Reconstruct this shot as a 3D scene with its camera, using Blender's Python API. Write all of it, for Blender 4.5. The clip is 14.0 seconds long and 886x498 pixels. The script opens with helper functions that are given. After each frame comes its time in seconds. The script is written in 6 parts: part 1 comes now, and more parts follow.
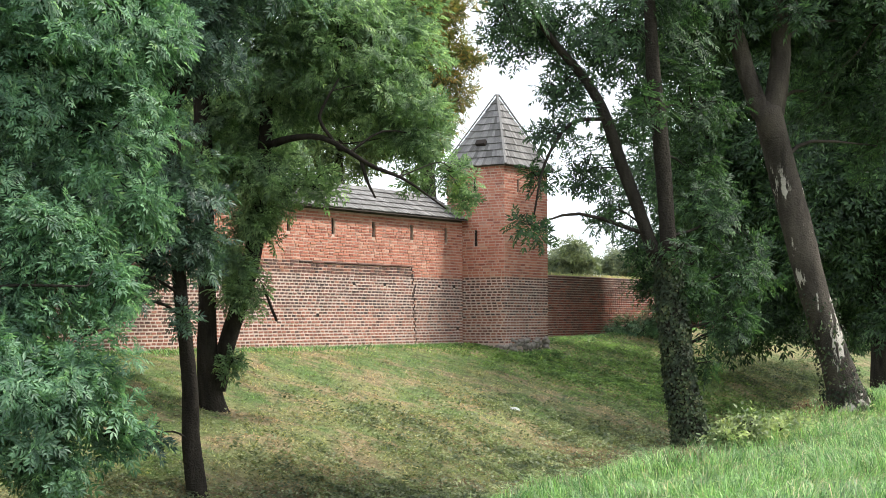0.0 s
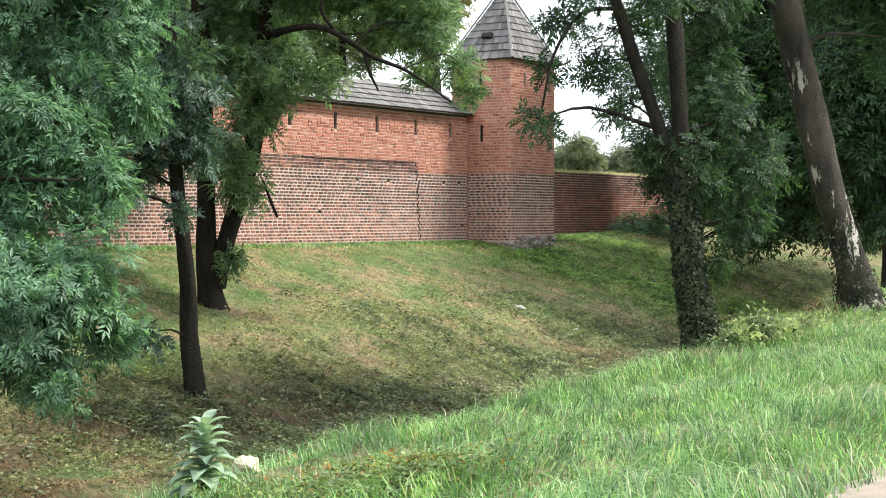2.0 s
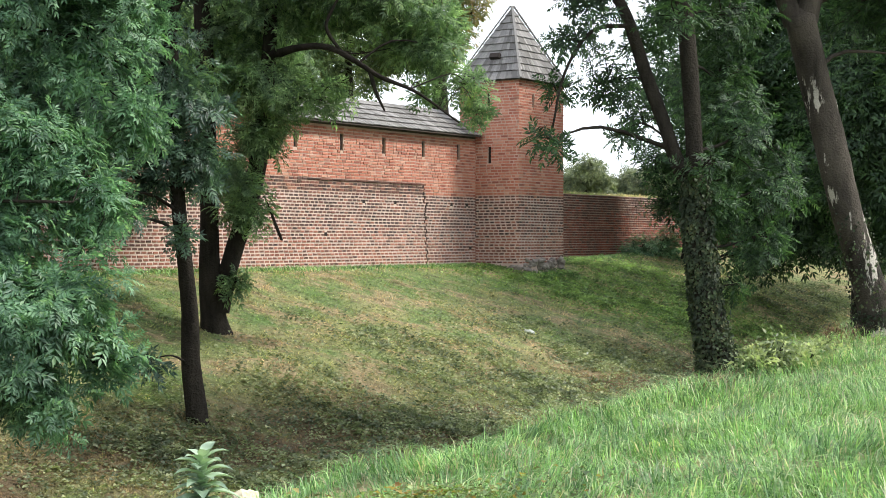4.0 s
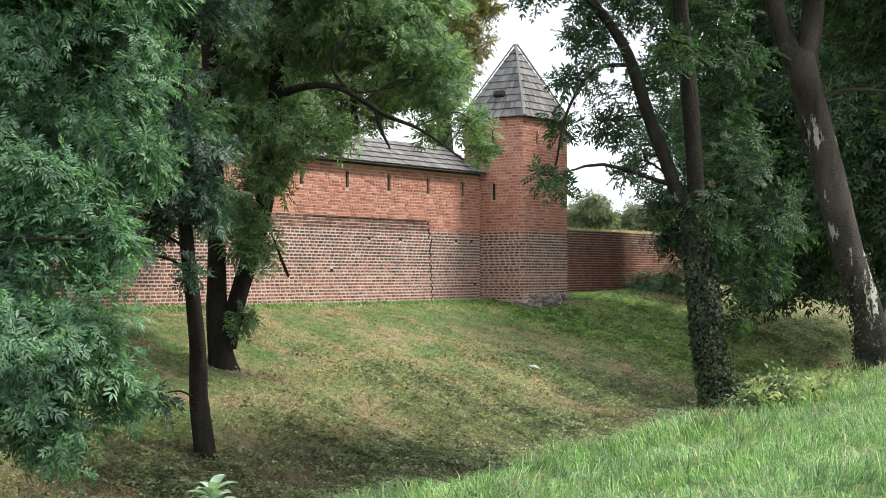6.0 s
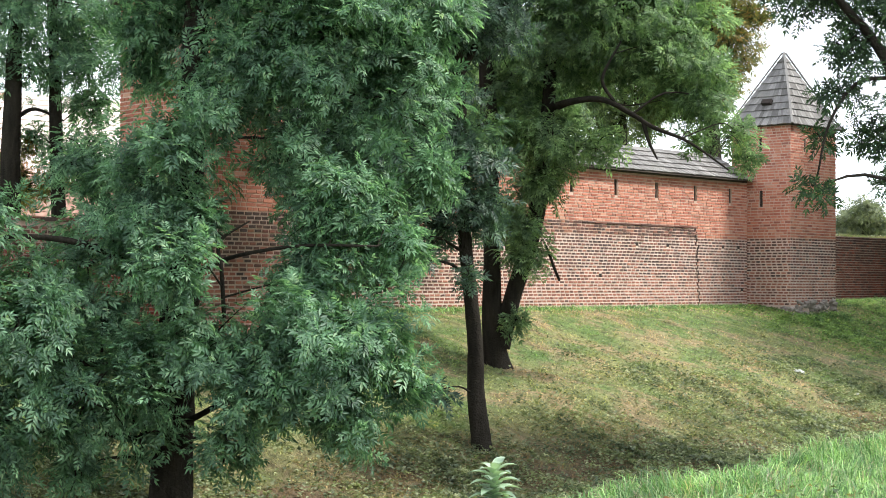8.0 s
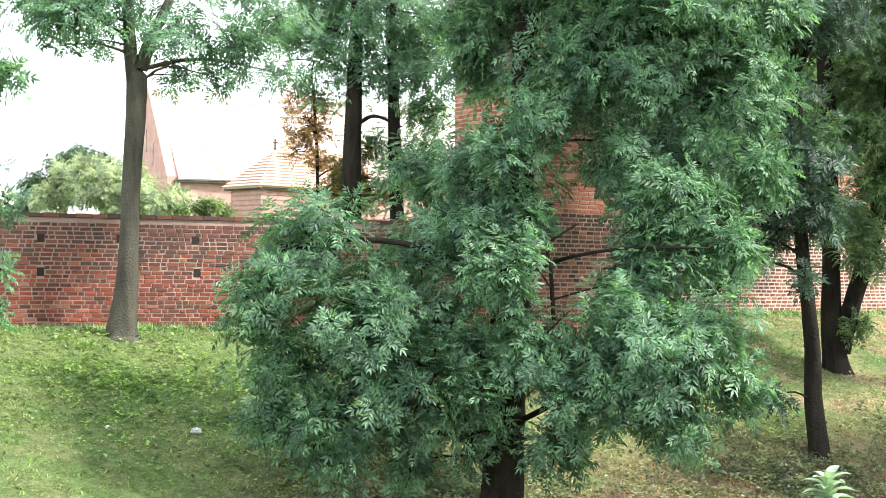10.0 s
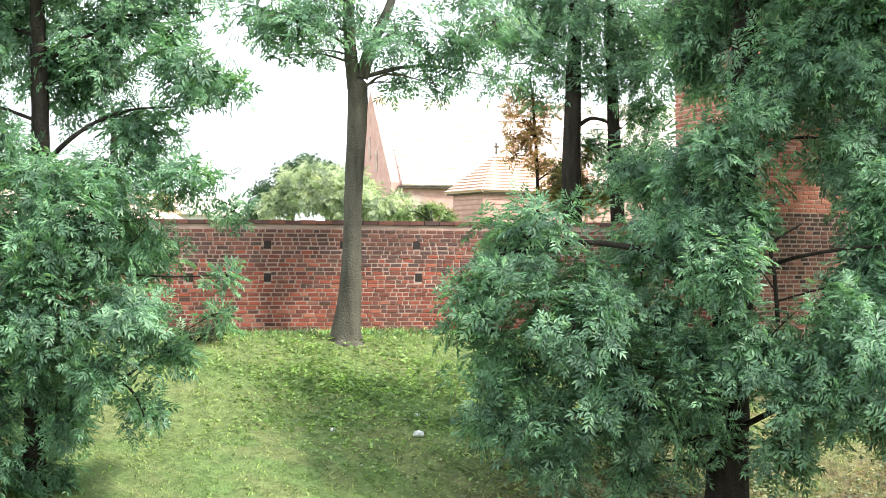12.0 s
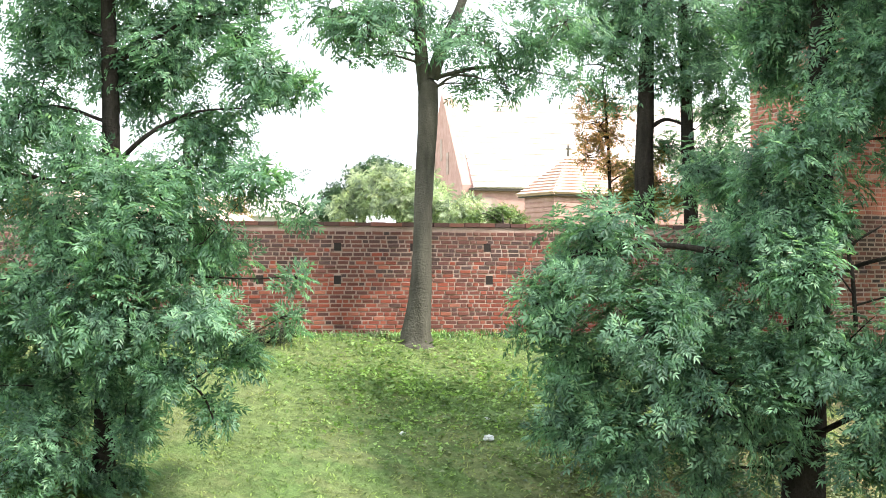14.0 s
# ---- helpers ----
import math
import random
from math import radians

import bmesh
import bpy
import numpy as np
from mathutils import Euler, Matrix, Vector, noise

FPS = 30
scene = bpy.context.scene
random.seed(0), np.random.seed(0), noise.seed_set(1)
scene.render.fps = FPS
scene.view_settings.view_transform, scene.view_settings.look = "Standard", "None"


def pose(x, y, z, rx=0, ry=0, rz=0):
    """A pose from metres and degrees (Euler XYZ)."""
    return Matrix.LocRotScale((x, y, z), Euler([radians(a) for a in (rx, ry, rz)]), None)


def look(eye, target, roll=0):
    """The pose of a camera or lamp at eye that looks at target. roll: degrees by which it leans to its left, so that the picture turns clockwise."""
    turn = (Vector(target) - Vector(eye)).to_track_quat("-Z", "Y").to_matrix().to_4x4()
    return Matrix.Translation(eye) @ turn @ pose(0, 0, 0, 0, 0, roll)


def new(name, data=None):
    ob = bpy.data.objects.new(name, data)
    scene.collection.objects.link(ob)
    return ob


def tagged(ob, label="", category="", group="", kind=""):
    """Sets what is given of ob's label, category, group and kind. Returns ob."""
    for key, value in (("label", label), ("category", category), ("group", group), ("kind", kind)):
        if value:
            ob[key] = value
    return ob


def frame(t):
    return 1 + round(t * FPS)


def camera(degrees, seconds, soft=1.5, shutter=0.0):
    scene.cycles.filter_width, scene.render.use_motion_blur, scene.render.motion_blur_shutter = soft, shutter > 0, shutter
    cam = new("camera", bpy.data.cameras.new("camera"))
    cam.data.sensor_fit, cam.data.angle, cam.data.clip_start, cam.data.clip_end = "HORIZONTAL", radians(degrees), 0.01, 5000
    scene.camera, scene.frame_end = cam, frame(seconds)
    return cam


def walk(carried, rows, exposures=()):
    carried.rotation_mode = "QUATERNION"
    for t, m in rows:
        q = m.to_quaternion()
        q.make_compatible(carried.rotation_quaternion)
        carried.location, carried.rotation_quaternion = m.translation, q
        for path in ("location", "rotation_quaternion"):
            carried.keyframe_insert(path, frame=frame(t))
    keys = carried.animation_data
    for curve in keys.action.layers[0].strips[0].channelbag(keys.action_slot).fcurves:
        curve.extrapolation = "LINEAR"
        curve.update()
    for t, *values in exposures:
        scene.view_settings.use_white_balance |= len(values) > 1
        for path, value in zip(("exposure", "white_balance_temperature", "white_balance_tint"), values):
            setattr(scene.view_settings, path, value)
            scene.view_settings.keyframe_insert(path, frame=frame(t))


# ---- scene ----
cam = camera(31.49, 14.0, 0.9)
# seconds, eye x y z, yaw, pitch, roll
ROWS = [
    (0, -0.0, -0.078, 1.75, -0.0, 2.672, 0.223),
    (0.5, -0.0, 0.086, 1.75, 0.022, 2.232, 0.199),
    (1, -0.0, 0.307, 1.75, 0.068, 1.185, 0.127),
    (1.5, -0.001, 0.479, 1.75, 0.11, -0.033, 0.045),
    (2, -0.002, 0.724, 1.75, 0.161, -1.09, -0.003),
    (4.5, -0.015, 1.585, 1.75, 0.531, 0.246, 0.124),
    (5, -0.019, 1.767, 1.75, 0.605, 0.774, 0.15),
    (5.5, -0.016, 1.656, 1.75, 0.562, 0.952, 0.208),
    (6, -0.011, 1.052, 1.75, 0.611, 1.058, 0.199),
    (6.5, -0.018, 0.562, 1.75, 1.849, 1.165, 0.118),
    (7, 0.024, -0.329, 1.75, 4.238, 1.116, 0.004),
    (7.5, 0.07, -0.56, 1.75, 7.138, 1.172, -0.134),
    (8, 0.106, -0.578, 1.75, 10.362, 1.209, -0.256),
    (8.5, 0.139, -0.586, 1.75, 13.336, 1.229, -0.444),
    (9, 0.156, -0.525, 1.75, 16.553, 1.244, -0.614),
    (11.5, 0.269, -0.478, 1.75, 29.406, 1.277, 0.156),
    (12, 0.253, -0.425, 1.75, 30.803, 1.32, 0.079),
    (12.5, 0.243, -0.391, 1.75, 31.823, 1.354, 0.014),
    (13, 0.22, -0.343, 1.75, 32.644, 1.386, -0.055),
    (13.5, 0.183, -0.28, 1.75, 33.149, 1.403, -0.098),
    (14, 0.15, -0.227, 1.75, 33.409, 1.417, -0.097),
]
EXPOSURES = [(0.0, 0.1), (2.0, 0.15), (5.0, -0.02), (7.0, -0.13), (8.0, 0.25), (9.0, 0.72), (11.5, 0.82), (14.0, 0.78)]
walk(cam, [(t, pose(x, y, z, 90 + pitch, roll, yaw)) for t, x, y, z, yaw, pitch, roll in ROWS], EXPOSURES)

# ---- light: a bright, thinly clouded sky and a veiled sun from the walker's right ----
SUN_EL, SUN_AZ = radians(47), radians(85)  # azimuth from +y towards +x
world = bpy.data.worlds.new("sky")
scene.world = world
world.use_nodes = True
wn, wl = world.node_tree.nodes, world.node_tree.links
wn.clear()
w_out, w_bg, w_sky = wn.new("ShaderNodeOutputWorld"), wn.new("ShaderNodeBackground"), wn.new("ShaderNodeTexSky")
w_sky.sky_type, w_sky.sun_disc = "NISHITA", False
w_sky.sun_elevation, w_sky.sun_rotation = SUN_EL, SUN_AZ
w_mix, w_noise, w_ramp, w_map = wn.new("ShaderNodeMixRGB"), wn.new("ShaderNodeTexNoise"), wn.new("ShaderNodeMapRange"), wn.new("ShaderNodeTexCoord")
w_noise.inputs["Scale"].default_value, w_noise.inputs["Detail"].default_value = 2.5, 6
w_ramp.inputs["From Min"].default_value, w_ramp.inputs["From Max"].default_value = 0.3, 0.7
w_ramp.inputs["To Min"].default_value, w_ramp.inputs["To Max"].default_value = 0.78, 0.98
wl.new(w_map.outputs["Generated"], w_noise.inputs["Vector"])
wl.new(w_noise.outputs["Fac"], w_ramp.inputs["Value"])
wl.new(w_ramp.outputs["Result"], w_mix.inputs["Fac"])
wl.new(w_sky.outputs["Color"], w_mix.inputs["Color1"])
w_mix.inputs["Color2"].default_value = (10.7, 11.15, 12.1, 1)
wl.new(w_mix.outputs["Color"], w_bg.inputs["Color"])
w_bg.inputs["Strength"].default_value = 0.15
wl.new(w_bg.outputs["Background"], w_out.inputs["Surface"])

sun = new("sun", bpy.data.lights.new("sun", "SUN"))
sun.data.energy, sun.data.angle, sun.data.color = 5.2, radians(8.0), (1.0, 0.95, 0.87)
sun_dir = Vector((math.sin(SUN_AZ) * math.cos(SUN_EL), math.cos(SUN_AZ) * math.cos(SUN_EL), math.sin(SUN_EL)))
sun.matrix_world = look((40, 0, 60), Vector((40, 0, 60)) - sun_dir)


# ---- materials ----
class Mat:
    """A small node-material builder."""

    def __init__(self, name, rough=0.8, metal=0.0, spec=0.5):
        self.m = bpy.data.materials.new(name)
        self.m.use_nodes = True
        self.n, self.l = self.m.node_tree.nodes, self.m.node_tree.links
        self.p = self.n["Principled BSDF"]
        self.p.inputs["Roughness"].default_value = rough
        self.p.inputs["Metallic"].default_value = metal
        self.p.inputs["Specular IOR Level"].default_value = spec
        self.geo = self.n.new("ShaderNodeNewGeometry")

    def noise(self, scale, detail=4, rough=0.55, stretch=None):
        t = self.n.new("ShaderNodeTexNoise")
        t.inputs["Scale"].default_value, t.inputs["Detail"].default_value, t.inputs["Roughness"].default_value = scale, detail, rough
        src = self.geo.outputs["Position"]
        if stretch:
            mp = self.n.new("ShaderNodeMapping")
            mp.inputs["Scale"].default_value = stretch
            self.l.new(src, mp.inputs["Vector"])
            src = mp.outputs["Vector"]
        self.l.new(src, t.inputs["Vector"])
        return t.outputs["Fac"]

    def rand(self):
        """One random number a piece, whether it is an object of its own or an island of a joined mesh."""
        o, a, f = self.n.new("ShaderNodeObjectInfo"), self.n.new("ShaderNodeMath"), self.n.new("ShaderNodeMath")
        a.operation, f.operation = "ADD", "FRACT"
        self.l.new(o.outputs["Random"], a.inputs[0])
        self.l.new(self.geo.outputs["Random Per Island"], a.inputs[1])
        self.l.new(a.outputs[0], f.inputs[0])
        return f.outputs[0]

    def ramp(self, fac, stops, mode="LINEAR"):
        r = self.n.new("ShaderNodeValToRGB")
        r.color_ramp.interpolation = mode
        e = r.color_ramp.elements
        while len(e) < len(stops):
            e.new(0.5)
        for el, (p, c) in zip(e, stops):
            el.position, el.color = p, (*c, 1) if len(c) == 3 else c
        self.l.new(fac, r.inputs["Fac"])
        return r.outputs["Color"]

    def band(self, fac, lo, hi, a=0.0, b=1.0):
        r = self.n.new("ShaderNodeMapRange")
        for k, v in zip(("From Min", "From Max", "To Min", "To Max"), (lo, hi, a, b)):
            r.inputs[k].default_value = v
        self.l.new(fac, r.inputs["Value"])
        return r.outputs["Result"]

    def mix(self, fac, a, b, mode="MIX"):
        x = self.n.new("ShaderNodeMixRGB")
        x.blend_type = mode
        for s, v in (("Fac", fac), ("Color1", a), ("Color2", b)):
            if isinstance(v, (int, float)):
                x.inputs[s].default_value = v
            elif isinstance(v, tuple):
                x.inputs[s].default_value = (*v, 1)
            else:
                self.l.new(v, x.inputs[s])
        return x.outputs["Color"]

    def math(self, op, a, b):
        x = self.n.new("ShaderNodeMath")
        x.operation = op
        for i, v in enumerate((a, b)):
            if isinstance(v, (int, float)):
                x.inputs[i].default_value = v
            else:
                self.l.new(v, x.inputs[i])
        return x.outputs[0]

    def height(self):
        s = self.n.new("ShaderNodeSeparateXYZ")
        self.l.new(self.geo.outputs["Position"], s.inputs[0])
        return s.outputs["Z"]

    def color(self, c):
        self.l.new(c, self.p.inputs["Base Color"])
        return self

    def bump(self, h, strength=0.4, dist=0.02):
        b = self.n.new("ShaderNodeBump")
        b.inputs["Strength"].default_value, b.inputs["Distance"].default_value = strength, dist
        self.l.new(h, b.inputs["Height"])
        self.l.new(b.outputs["Normal"], self.p.inputs["Normal"])
        return self


def brick_material(name, stops, soot=0.0, soot_color=(0.05, 0.045, 0.045), bleach=0.55):
    m = Mat(name, 0.88)
    c = m.ramp(m.rand(), stops)
    c = m.mix(m.band(m.noise(22, 5), 0.35, 0.75, 0.0, 0.45), c, m.mix(0.5, c, (0.16, 0.10, 0.08)))
    c = m.mix(m.band(m.noise(0.9, 5), 0.45, 0.7, 0.0, bleach), c, m.mix(0.6, c, (0.42, 0.24, 0.17)))
    if soot:
        c = m.mix(m.band(m.noise(0.7, 4, 0.6, (1, 1, 0.5)), 0.46, 0.66, 0.0, soot), c, soot_color)
    m.color(c).bump(m.noise(60, 4), 0.5, 0.01)
    return m.m


UPPER_BRICK = brick_material("upper_brick", [(0.0, (0.27, 0.085, 0.058)), (0.15, (0.40, 0.135, 0.088)), (0.55, (0.49, 0.178, 0.115)), (0.85, (0.56, 0.235, 0.155)), (0.95, (0.60, 0.33, 0.24)), (1.0, (0.26, 0.10, 0.075))], bleach=0.35)
OLD_BRICK = brick_material("old_brick", [(0.0, (0.038, 0.026, 0.026)), (0.4, (0.078, 0.038, 0.034)), (0.7, (0.15, 0.058, 0.045)), (0.92, (0.22, 0.085, 0.06)), (1.0, (0.33, 0.14, 0.09))], bleach=0.2)
FOOT_BRICK = brick_material("foot_brick", [(0.0, (0.075, 0.04, 0.034)), (0.3, (0.17, 0.066, 0.048)), (0.65, (0.28, 0.10, 0.068)), (1.0, (0.38, 0.16, 0.11))], bleach=0.3)
RED_BRICK = brick_material("red_brick", [(0.0, (0.055, 0.022, 0.018)), (0.25, (0.12, 0.030, 0.019)), (0.55, (0.20, 0.040, 0.021)), (0.85, (0.28, 0.055, 0.026)), (1.0, (0.33, 0.11, 0.065))], 0.5, (0.085, 0.042, 0.034), bleach=0.08)
SOOT_BRICK = brick_material("soot_brick", [(0.0, (0.045, 0.027, 0.025)), (0.35, (0.08, 0.034, 0.029)), (0.7, (0.13, 0.042, 0.031)), (1.0, (0.20, 0.075, 0.05))], 0.4, (0.07, 0.055, 0.052), bleach=0.15)


def plain_material(name, a, b, scale=6.0, rough=0.9, bump=0.4, fine=40.0, dist=0.02, stretch=None, spec=0.5):
    m = Mat(name, rough, spec=spec)
    c = m.ramp(m.noise(scale, 6, 0.6, stretch), [(0.3, a), (0.7, b)])
    c = m.mix(m.band(m.noise(fine, 3), 0.4, 0.7, 0.0, 0.3), c, m.mix(0.6, c, tuple(0.5 * v for v in a)))
    m.color(c).bump(m.noise(fine, 5), bump, dist)
    return m.m


LIGHT_MORTAR = plain_material("light_mortar", (0.53, 0.405, 0.345), (0.72, 0.585, 0.51), 3)
LEFT_MORTAR = plain_material("left_mortar", (0.27, 0.175, 0.14), (0.46, 0.35, 0.29), 1.6)
WARM_MORTAR = plain_material("warm_mortar", (0.46, 0.31, 0.24), (0.62, 0.46, 0.38), 3)
GREY_MORTAR = plain_material("grey_mortar", (0.30, 0.21, 0.17), (0.50, 0.40, 0.34), 2)
RUBBLE = plain_material("rubble", (0.17, 0.145, 0.125), (0.40, 0.36, 0.325), 5)
BARK = plain_material("bark", (0.014, 0.012, 0.010), (0.043, 0.038, 0.030), 7, 0.95, 1.0, 26, 0.04, (1, 1, 0.22), 0.12)
GREY_BARK = plain_material("grey_bark", (0.055, 0.052, 0.040), (0.125, 0.117, 0.092), 6, 0.95, 1.0, 30, 0.03, (1, 1, 0.25), 0.2)
DRY_EARTH = plain_material("dry_earth", (0.25, 0.205, 0.16), (0.38, 0.325, 0.265), 4)
SACKING = plain_material("sacking", (0.50, 0.44, 0.30), (0.66, 0.60, 0.45), 8, 0.8)
PAPER = plain_material("paper", (0.62, 0.64, 0.64), (0.8, 0.82, 0.82), 8, 0.7)


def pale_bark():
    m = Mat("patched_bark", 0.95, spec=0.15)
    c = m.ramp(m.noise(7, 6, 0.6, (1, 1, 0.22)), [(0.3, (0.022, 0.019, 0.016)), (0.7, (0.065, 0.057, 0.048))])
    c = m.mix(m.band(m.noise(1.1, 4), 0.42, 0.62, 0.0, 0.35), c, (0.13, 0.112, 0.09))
    # Pale patches, fading out between 4.2 and 5.2 m up.
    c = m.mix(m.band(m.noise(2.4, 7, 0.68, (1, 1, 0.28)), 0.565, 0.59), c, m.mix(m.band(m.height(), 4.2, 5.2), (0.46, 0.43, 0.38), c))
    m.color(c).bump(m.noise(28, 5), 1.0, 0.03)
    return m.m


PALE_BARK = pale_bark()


def shingle_material():
    m = Mat("weathered_shingle", 0.8)
    c = m.ramp(m.rand(), [(0.0, (0.10, 0.095, 0.09)), (0.4, (0.17, 0.165, 0.16)), (0.8, (0.235, 0.23, 0.225)), (1.0, (0.30, 0.29, 0.28))])
    c = m.mix(m.band(m.noise(30, 5, 0.6, (1, 1, 0.15)), 0.35, 0.75, 0.0, 0.5), c, (0.085, 0.08, 0.075))
    c = m.mix(m.band(m.noise(1.2, 4), 0.5, 0.75, 0.0, 0.35), c, (0.20, 0.20, 0.17))
    m.color(c).bump(m.noise(50, 4, 0.6, (1, 1, 0.2)), 0.6, 0.01)
    return m.m


SHINGLE = shingle_material()
DARK_TIMBER = plain_material("dark_timber", (0.035, 0.028, 0.022), (0.08, 0.065, 0.05), 5)


def leaf_material(name, stops, glow=0.35, rough=0.48):
    m = Mat(name, rough)
    c = m.ramp(m.geo.outputs["Random Per Island"], stops)
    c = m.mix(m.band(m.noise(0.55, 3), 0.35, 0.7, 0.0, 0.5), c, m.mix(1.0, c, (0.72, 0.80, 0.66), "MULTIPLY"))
    # Random clump tones, widened to put lit sprays and shaded gaps into colour.
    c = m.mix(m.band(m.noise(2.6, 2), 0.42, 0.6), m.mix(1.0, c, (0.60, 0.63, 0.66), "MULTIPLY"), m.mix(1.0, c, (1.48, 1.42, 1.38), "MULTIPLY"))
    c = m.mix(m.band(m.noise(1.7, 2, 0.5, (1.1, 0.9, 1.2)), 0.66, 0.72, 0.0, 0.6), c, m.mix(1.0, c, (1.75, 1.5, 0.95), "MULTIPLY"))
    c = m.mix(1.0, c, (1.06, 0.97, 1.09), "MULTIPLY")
    m.color(c)
    t, x = m.n.new("ShaderNodeBsdfTranslucent"), m.n.new("ShaderNodeMixShader")
    m.l.new(m.mix(1.0, c, (1.15, 1.25, 0.72), "MULTIPLY"), t.inputs["Color"])
    x.inputs["Fac"].default_value = glow
    m.l.new(m.p.outputs["BSDF"], x.inputs[1])
    m.l.new(t.outputs["BSDF"], x.inputs[2])
    m.l.new(x.outputs["Shader"], m.n["Material Output"].inputs["Surface"])
    return m.m


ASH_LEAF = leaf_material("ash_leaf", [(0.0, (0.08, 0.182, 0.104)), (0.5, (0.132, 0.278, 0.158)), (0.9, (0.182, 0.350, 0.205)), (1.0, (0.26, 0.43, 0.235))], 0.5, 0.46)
# Ash leaf lightened, so the forked ash's sunlight is in its colour.
SUNLIT_LEAF = leaf_material("sunlit_leaf", [(0.0, (0.125, 0.225, 0.115)), (0.5, (0.19, 0.325, 0.165)), (0.9, (0.26, 0.41, 0.215)), (1.0, (0.32, 0.48, 0.25))], 0.58, 0.46)
# Ash leaf darkened, so the slim ash's shade is in its colour.
SHADED_LEAF = leaf_material("shaded_leaf", [(0.0, (0.044, 0.092, 0.064)), (0.5, (0.072, 0.145, 0.099)), (0.9, (0.11, 0.21, 0.135)), (1.0, (0.16, 0.29, 0.17))], 0.4, 0.46)
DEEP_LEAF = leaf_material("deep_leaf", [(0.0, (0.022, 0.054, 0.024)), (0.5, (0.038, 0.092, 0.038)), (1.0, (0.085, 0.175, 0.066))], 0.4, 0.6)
YELLOW_LEAF = leaf_material("yellowing_leaf", [(0.0, (0.11, 0.15, 0.05)), (0.5, (0.19, 0.21, 0.065)), (0.85, (0.30, 0.25, 0.08)), (1.0, (0.34, 0.19, 0.06))], 0.5)
FRESH_LEAF = leaf_material("fresh_leaf", [(0.0, (0.09, 0.16, 0.055)), (0.5, (0.15, 0.24, 0.08)), (1.0, (0.22, 0.32, 0.12))])
RUST_LEAF = leaf_material("rusty_leaf", [(0.0, (0.18, 0.21, 0.09)), (0.35, (0.34, 0.22, 0.10)), (0.8, (0.50, 0.26, 0.13)), (1.0, (0.58, 0.36, 0.17))], 0.6)
IVY_LEAF = leaf_material("ivy_leaf", [(0.0, (0.022, 0.042, 0.018)), (0.7, (0.045, 0.075, 0.028)), (1.0, (0.09, 0.105, 0.045))], 0.15, 0.7)
COVER_LEAF = leaf_material("cover_leaf", [(0.0, (0.13, 0.24, 0.07)), (0.5, (0.19, 0.33, 0.10)), (1.0, (0.27, 0.42, 0.14))], 0.4)
CREEPER_LEAF = leaf_material("creeper_leaf", [(0.0, (0.13, 0.18, 0.09)), (0.6, (0.21, 0.27, 0.14)), (1.0, (0.33, 0.38, 0.22))], 0.35, 0.5)
PALE_LEAF = leaf_material("pale_leaf", [(0.0, (0.27, 0.36, 0.21)), (0.5, (0.36, 0.46, 0.29)), (1.0, (0.44, 0.53, 0.35))], 0.45)
BRAMBLE_LEAF = leaf_material("bramble_leaf", [(0.0, (0.24, 0.33, 0.15)), (0.6, (0.34, 0.44, 0.21)), (1.0, (0.44, 0.52, 0.28))], 0.4)
HERB_LEAF = leaf_material("herb_leaf", [(0.0, (0.21, 0.33, 0.22)), (1.0, (0.31, 0.44, 0.31))], 0.3, 0.6)
TALL_GRASS = leaf_material("tall_grass", [(0.0, (0.08, 0.19, 0.065)), (0.45, (0.19, 0.40, 0.135)), (0.85, (0.345, 0.56, 0.235)), (0.96, (0.50, 0.52, 0.34)), (1.0, (0.55, 0.50, 0.33))], 0.4, 0.42)
# Distance haze is put into this duller, greyer leaf colour.
FAR_LEAF = leaf_material("hazy_leaf", [(0.0, (0.12, 0.165, 0.095)), (0.5, (0.17, 0.225, 0.13)), (1.0, (0.24, 0.29, 0.17))], 0.4)
DRY_GRASS = leaf_material("dry_grass", [(0.0, (0.14, 0.09, 0.045)), (0.5, (0.24, 0.16, 0.085)), (1.0, (0.36, 0.28, 0.16))], 0.2, 0.7)


